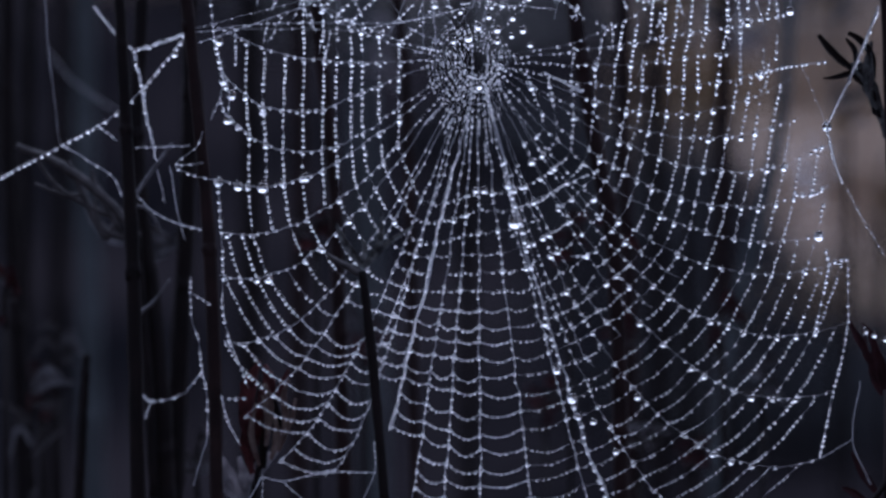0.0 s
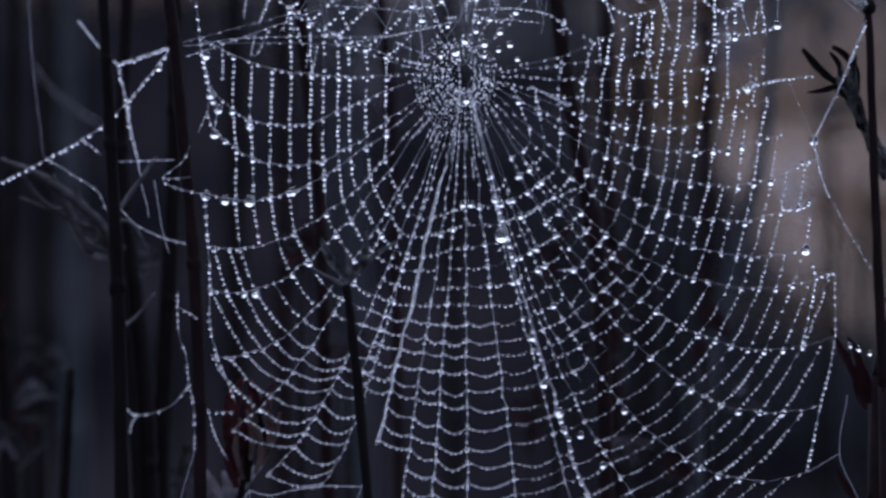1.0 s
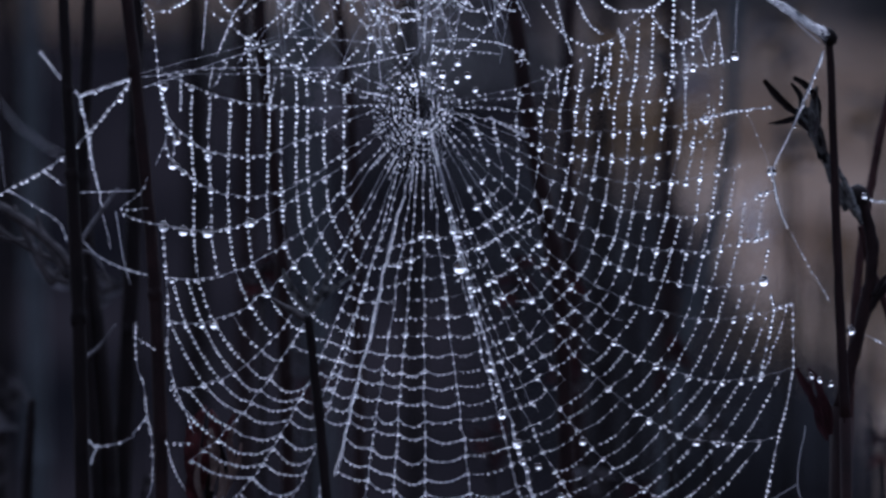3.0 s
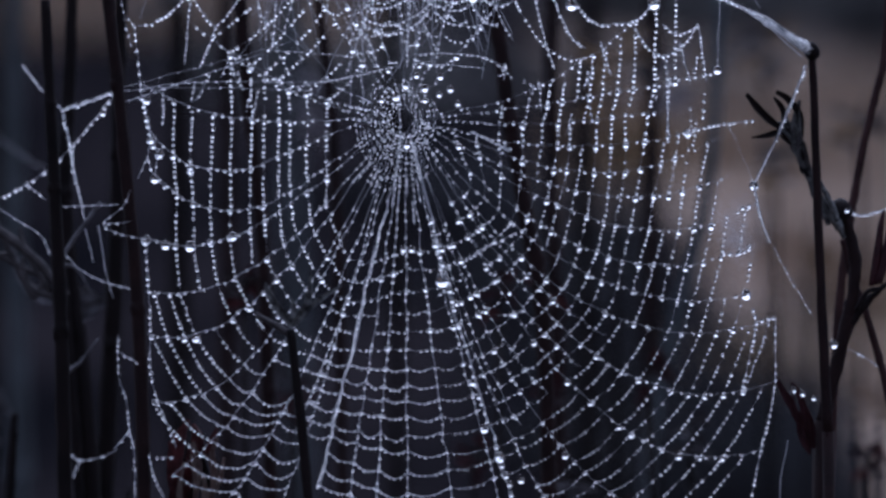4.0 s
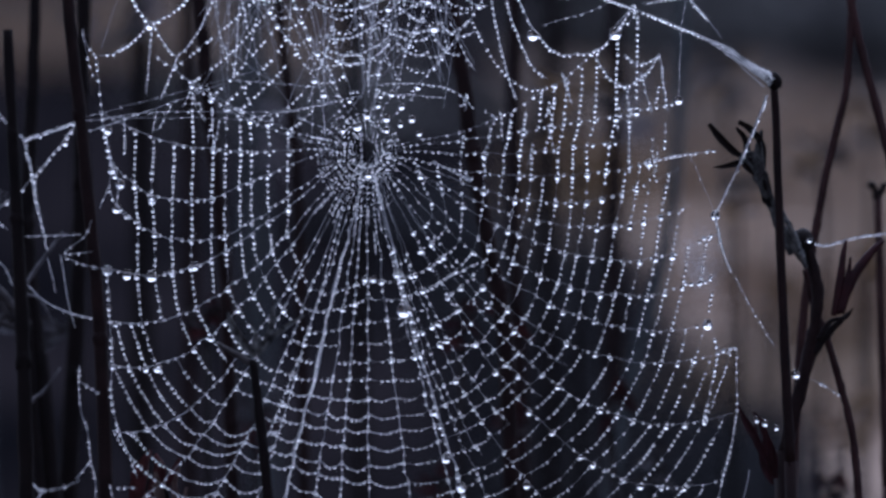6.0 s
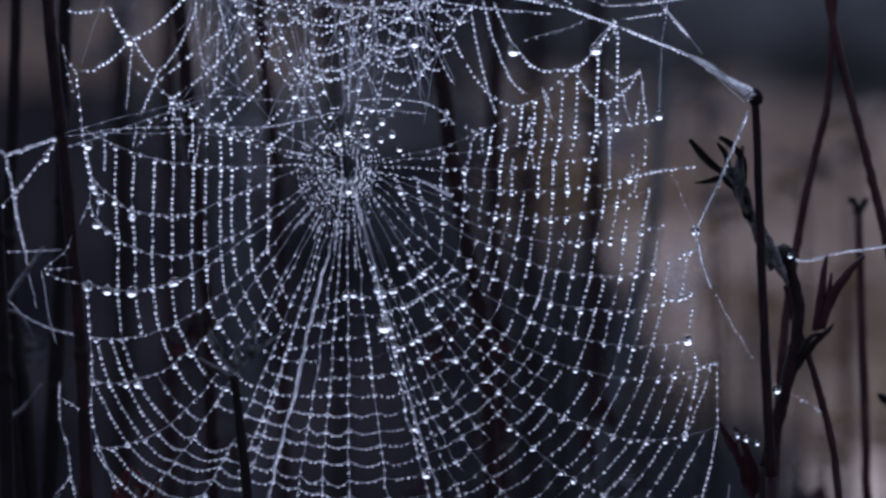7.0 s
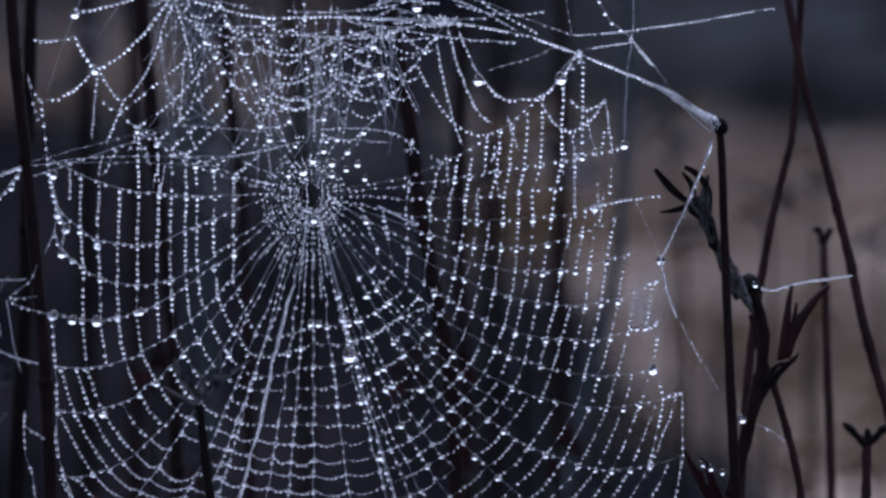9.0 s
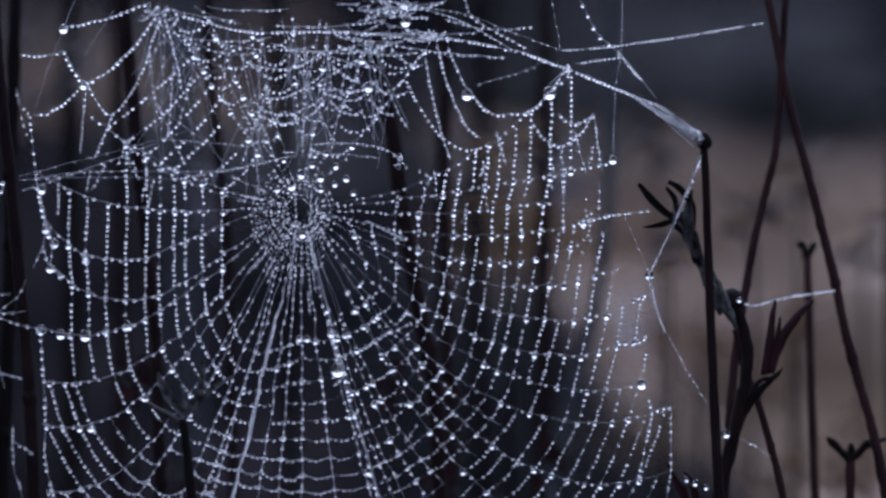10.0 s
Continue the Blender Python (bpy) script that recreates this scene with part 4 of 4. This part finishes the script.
for x, y, depth, size, seed in ((1216, 75, 0.45, 90, 21), (1262, 150, 0.6, 60, 22), (1228, 190, 0.55, 60, 25)):
    build_leaf_clump(x, y, depth, size, seed, (GRASS_MID,), "yellowed dry leaves hanging on a thin stalk")
for x, y, depth, size, seed in ((1650, 140, 0.5, 70, 51), (1735, 60, 0.6, 70, 52), (1720, 330, 0.45, 60, 53), (1800, 560, 0.5, 80, 54), (1500, 210, 0.5, 60, 55),
                                (1560, 330, 0.55, 60, 56), (1850, 200, 0.6, 80, 57), (1480, 20, 0.6, 70, 58), (1690, 610, 0.4, 60, 59)):
    build_leaf_clump(x, y, depth, size, seed, (GRASS_GREY, GRASS_MID, TWIG_GREY) if y < 300 else (GRASS_MID, GRASS_PALE), "brownish dry leaves on a thin dead stalk")
# pale clumps; the first has a leaf's sky-lit paleness put into its colour
for x, y, depth, size, seed in ((1292, 55, 0.5, 80, 23), (640, 80, 0.6, 90, 24), (430, -120, 0.5, 70, 26), (335, -150, 0.6, 70, 27)):
    build_leaf_clump(x, y, depth, size, seed, (LEAF_GREY, GRASS_GREY), "pale grey leaves on a thin dead stalk")
build_knobbed_twig()
build_branched_plant()
build_tipped_stem()
build_withered_leaves()
build_left_twigs()
FORKED = "far reddish dead stem with a small forked tip"
build_forked_stem("dead_plant", 1746, 190, [[(1738, 172), (1726, 170)], [(1756, 176), (1762, 166)]], 0.10, 7, FORKED, (1762, 700))
build_forked_stem("dead_plant", 1822, 548, [[(1805, 535), (1790, 520), (1780, 513)], [(1840, 535), (1855, 522), (1885, 515)], [(1824, 535), (1823, 522)]], 0.05, 8, FORKED, (1820, 700))


# silk that hangs still between the stems
def build_still_silk(name, pts, depth, r, drop, gap, label, seed):
    rng = random.Random(seed)
    line = [Vector(p[:2]) for p in smooth_line([(x, y, 0) for x, y in pts], 6)]
    line = [p + Vector((rng.gauss(0, 0.6), rng.gauss(0, 0.6))) for p in line]
    places = [spot(p.x, p.y, depth) for p in line]
    t = thing(name, places[0], label, "silk thread")
    s = Solid()
    s.tube(places, [(r if r < 2 else 0.7) * GRID * (0.7 + 0.6 * abs(noise.noise(p * 900))) for p in places], 5)
    part("thread", s, SILK, t)
    if drop:
        b = Beads()
        bead_line(b, line, gap, drop, rng, 0.12)
        for x, y, q in b.items:
            ob = new("dewdrop", round_drop)
            ob.parent = t
            ob.location = spot(x, y, depth) - places[0]
            ob.scale = (q * GRID,) * 3
    if r >= 2:
        still_drops(matted(line, r, rng, 1.25, 0.7 if r > 4 else 0.0), depth, t)
    return t


STILL = "still silk thread strung between dead stems"
BEADED = "silk thread beaded with dew between dead stems"
for k, (pts, depth, r, drop, gap) in enumerate((
        ([(236, 90), (270, 80), (328, 60)], 0.02, 3.6, 3.2, 16), ([(236, 90), (247, 140), (252, 168)], 0.02, 3.2, 3.2, 16),
        ([(252, 165), (258, 205), (268, 250), (277, 287)], 0.02, 5.0, 0, 20), ([(165, 12), (200, 55), (214, 70)], 0.05, 2.1, 0, 20), ([(213, 68), (224, 80), (236, 90)], 0.034, 2.8, 2.6, 20),
        ([(-20, 325), (100, 262), (170, 225), (210, 198), (245, 165), (290, 112), (325, 68)], 0.031, 0.5, 3.6, 12),
        ([(85, 92), (135, 150), (205, 196)], 0.25, 0.8, 0, 12), ([(172, 222), (208, 250)], 0.032, 0.6, 2.6, 12), ([(110, 258), (160, 288), (200, 315), (215, 350)], 0.034, 0.8, 2.6, 22),
        ([(76, -40), (85, 90), (105, 255)], 0.05, 0.45, 0, 9), ([(238, 262), (335, 258)], 0.02, 0.7, 1.6, 15),
        ([(277, 300), (292, 362)], 0.02, 0.7, 1.5, 15), ([(300, 295), (312, 370), (325, 425)], 0.02, 0.7, 1.6, 20),
        ([(240, 345), (270, 375), (320, 398), (365, 410)], 0.03, 0.9, 2.2, 18), ([(272, 712), (310, 704), (335, 690)], 0.03, 0.5, 3.4, 30),
        ([(255, 742), (262, 724), (268, 714)], 0.04, 2.0, 0, 9), ([(250, 700), (261, 709), (276, 712)], 0.04, 2.6, 0, 9), ([(1600, 506), (1640, 520), (1682, 545)], 0.012, 0.35, 2.6, 9),
        ([(1628, 272), (1650, 278), (1700, 266), (1796, 250)], 0.02, 2.4, 2.4, 12))):
    build_still_silk("silk_thread", pts, depth, r, drop, gap, BEADED if drop else STILL, 40 + k)

for x, y, depth, r in ((1601, 505, 0.008, 8), (1547, 592, 0.006, 6), (1566, 600, 0.006, 5), (1530, 586, 0.006, 6), (1625, 268, 0.0, 5), (308, 96, 0.008, 6)):
    ob = new("dewdrop", round_drop)
    ob.location, ob.scale = spot(x, y, depth), (r * GRID,) * 3
    tagged(ob, "clear dewdrop hanging from a dead twig", "dewdrop", group="drops on the twigs")

# ---------------------------------------------------------------- soft vegetation far behind
def build_old_web(x, y, depth, size, count, seed):
    """A torn, crumpled old web that shows as a pale patch; also stands in for a sky-lit leaf."""
    rng = random.Random(seed)
    s = Solid()
    for _ in range(count):
        g = rng.uniform(0, 2 * math.pi)
        a = Vector((x + rng.gauss(0, size), y + rng.gauss(0, size)))
        e = a + Vector((math.cos(g), math.sin(g))) * rng.uniform(0.5, 1.6) * size
        d = depth + rng.gauss(0, 0.01)
        s.tube([spot(p.x, p.y, d) for p in sagging(a, e, rng.uniform(0, size * 0.2), 6)], rng.uniform(0.5, 1.2) * GRID, 3, cap=False)
    return tagged(new("old_web", s.mesh("old_web", SILK)), "torn pale old web among the far stems, the third a stand-in for a sky-lit leaf", "spider web", kind="stuff")


def on_ground(x, y):
    """Where the line of sight through a plan point meets the ground."""
    d = 2.0
    while d < 11 and spot(x, y, d).z > ground_z(spot(x, y, d).x, d):
        d += 0.02
    return spot(x, y, d)


def build_tussock(x, y, size, mat, label, seed, count=110):
    """A spreading clump of short blades on the slope."""
    rng = random.Random(seed)
    c = on_ground(x, y)
    s = Solid()
    for _ in range(count):
        g, q = rng.uniform(0, 2 * math.pi), rng.random() ** 0.5
        root = Vector((c.x + math.cos(g) * q * size * 0.5, c.y + math.sin(g) * q * size * 0.5, 0))
        root.z = ground_z(root.x, root.y) - 0.01
        h = size * rng.uniform(0.12, 0.28)
        out = Vector((math.cos(g), math.sin(g), 0)) * size * rng.uniform(0.2, 0.5)
        pts = [root + out * u * u + Vector((0, 0, h * (u - 0.45 * u * u * q))) for u in (0, 0.35, 0.7, 1.0)]
        w = rng.uniform(0.005, 0.011)
        s.tube(pts, [w, w, w * 0.7, w * 0.15], 3, cap=False)
    return tagged(new("tussock", s.mesh("tussock", mat)), label, "grass", group="tussocks on the slope", kind="stuff")


PALE, GREY, DARK = "pale dead grass tussock on the slope", "greyish dead grass tussock on the slope", "dark heather tussock on the slope"
for k, (x, y, size, mat, label) in enumerate((
        (1770, 110, 0.42, GRASS_PALE, PALE), (1660, 330, 0.34, GRASS_PALE, PALE), (1850, 420, 0.34, GRASS_PALE, PALE), (1340, 120, 0.36, GRASS_PALE, PALE),
        (1460, 60, 0.34, GRASS_PALE, PALE), (1560, 190, 0.34, GRASS_PALE, PALE), (1222, 60, 0.34, GRASS_GREY, GREY), (1285, 190, 0.28, GRASS_MID, "yellowish dead grass tussock on the slope"),
        (720, 70, 0.40, GRASS_GREY, GREY), (440, -150, 0.55, GRASS_GREY, GREY), (1240, -80, 0.36, GRASS_GREY, GREY), (900, 250, 0.30, GRASS_DARK, DARK),
        (1180, 560, 0.30, GRASS_DARK, DARK), (1400, 640, 0.30, GRASS_DARK, DARK), (1760, -220, 0.5, GRASS_DARK, DARK),
        (1060, 430, 0.32, GRASS_DARK, DARK), (1150, 320, 0.26, GRASS_DARK, DARK), (1570, -120, 0.5, GRASS_GREY, GREY), (1690, -50, 0.36, GRASS_GREY, GREY),
        (1860, -70, 0.45, GRASS_DARK, DARK), (1480, -190, 0.6, GRASS_GREY, GREY), (1390, -110, 0.45, GRASS_GREY, GREY),
        (1470, 480, 0.26, GRASS_DARK, DARK), (1350, 590, 0.3, GRASS_DARK, DARK), (1290, 700, 0.34, GRASS_DARK, DARK), (1420, 760, 0.32, GRASS_DARK, DARK), (690, -10, 0.4, GRASS_GREY, GREY), (1900, 300, 0.3, GRASS_PALE, PALE), (1810, 600, 0.3, GRASS_PALE, PALE), (485, -165, 0.36, GRASS_PALE, PALE), (385, -70, 0.34, GRASS_PALE, PALE), (560, -70, 0.3, GRASS_PALE, PALE), (715, -175, 0.3, GRASS_PALE, PALE), (700, -40, 0.26, GRASS_PALE, PALE), (1740, 380, 0.36, GRASS_PALE, PALE), (330, -120, 0.4, GRASS_PALE, PALE), (250, -50, 0.34, GRASS_PALE, PALE), (1700, 560, 0.34, GRASS_MID, "yellowish dead grass tussock on the slope"), (1800, 480, 0.34, GRASS_MID, "yellowish dead grass tussock on the slope"))):
    build_tussock(x, y, size, mat, label, 60 + k)
# the last one is no web: its pale threads imitate sky light on a leaf
for k, (x, y, size, count) in enumerate(((1428, 292, 20, 60), (1436, 332, 15, 36), (1300, 60, 30, 26))):
    build_old_web(x, y, 0.45 + 0.06 * k, size, count, 6 + k)


def motions():
    """The web swings a little in the air."""
    base = web.location.copy()
    sway = [(0, 0), (0.5, 2.5), (1.0, 5), (1.5, 3.5), (2.0, 11), (2.5, 0), (4.0, -1.5), (4.5, -0.5), (5.0, 1), (5.5, -1.5),
            (7.0, -4.5), (7.5, -5.5), (8.0, -0.5), (8.5, -2.5), (9.0, -4.5), (9.5, -0.5), (10.0, 4)]
    walk(web, [(t, pose(base.x + d * GRID, base.y, base.z)) for t, d in sway])


motions()
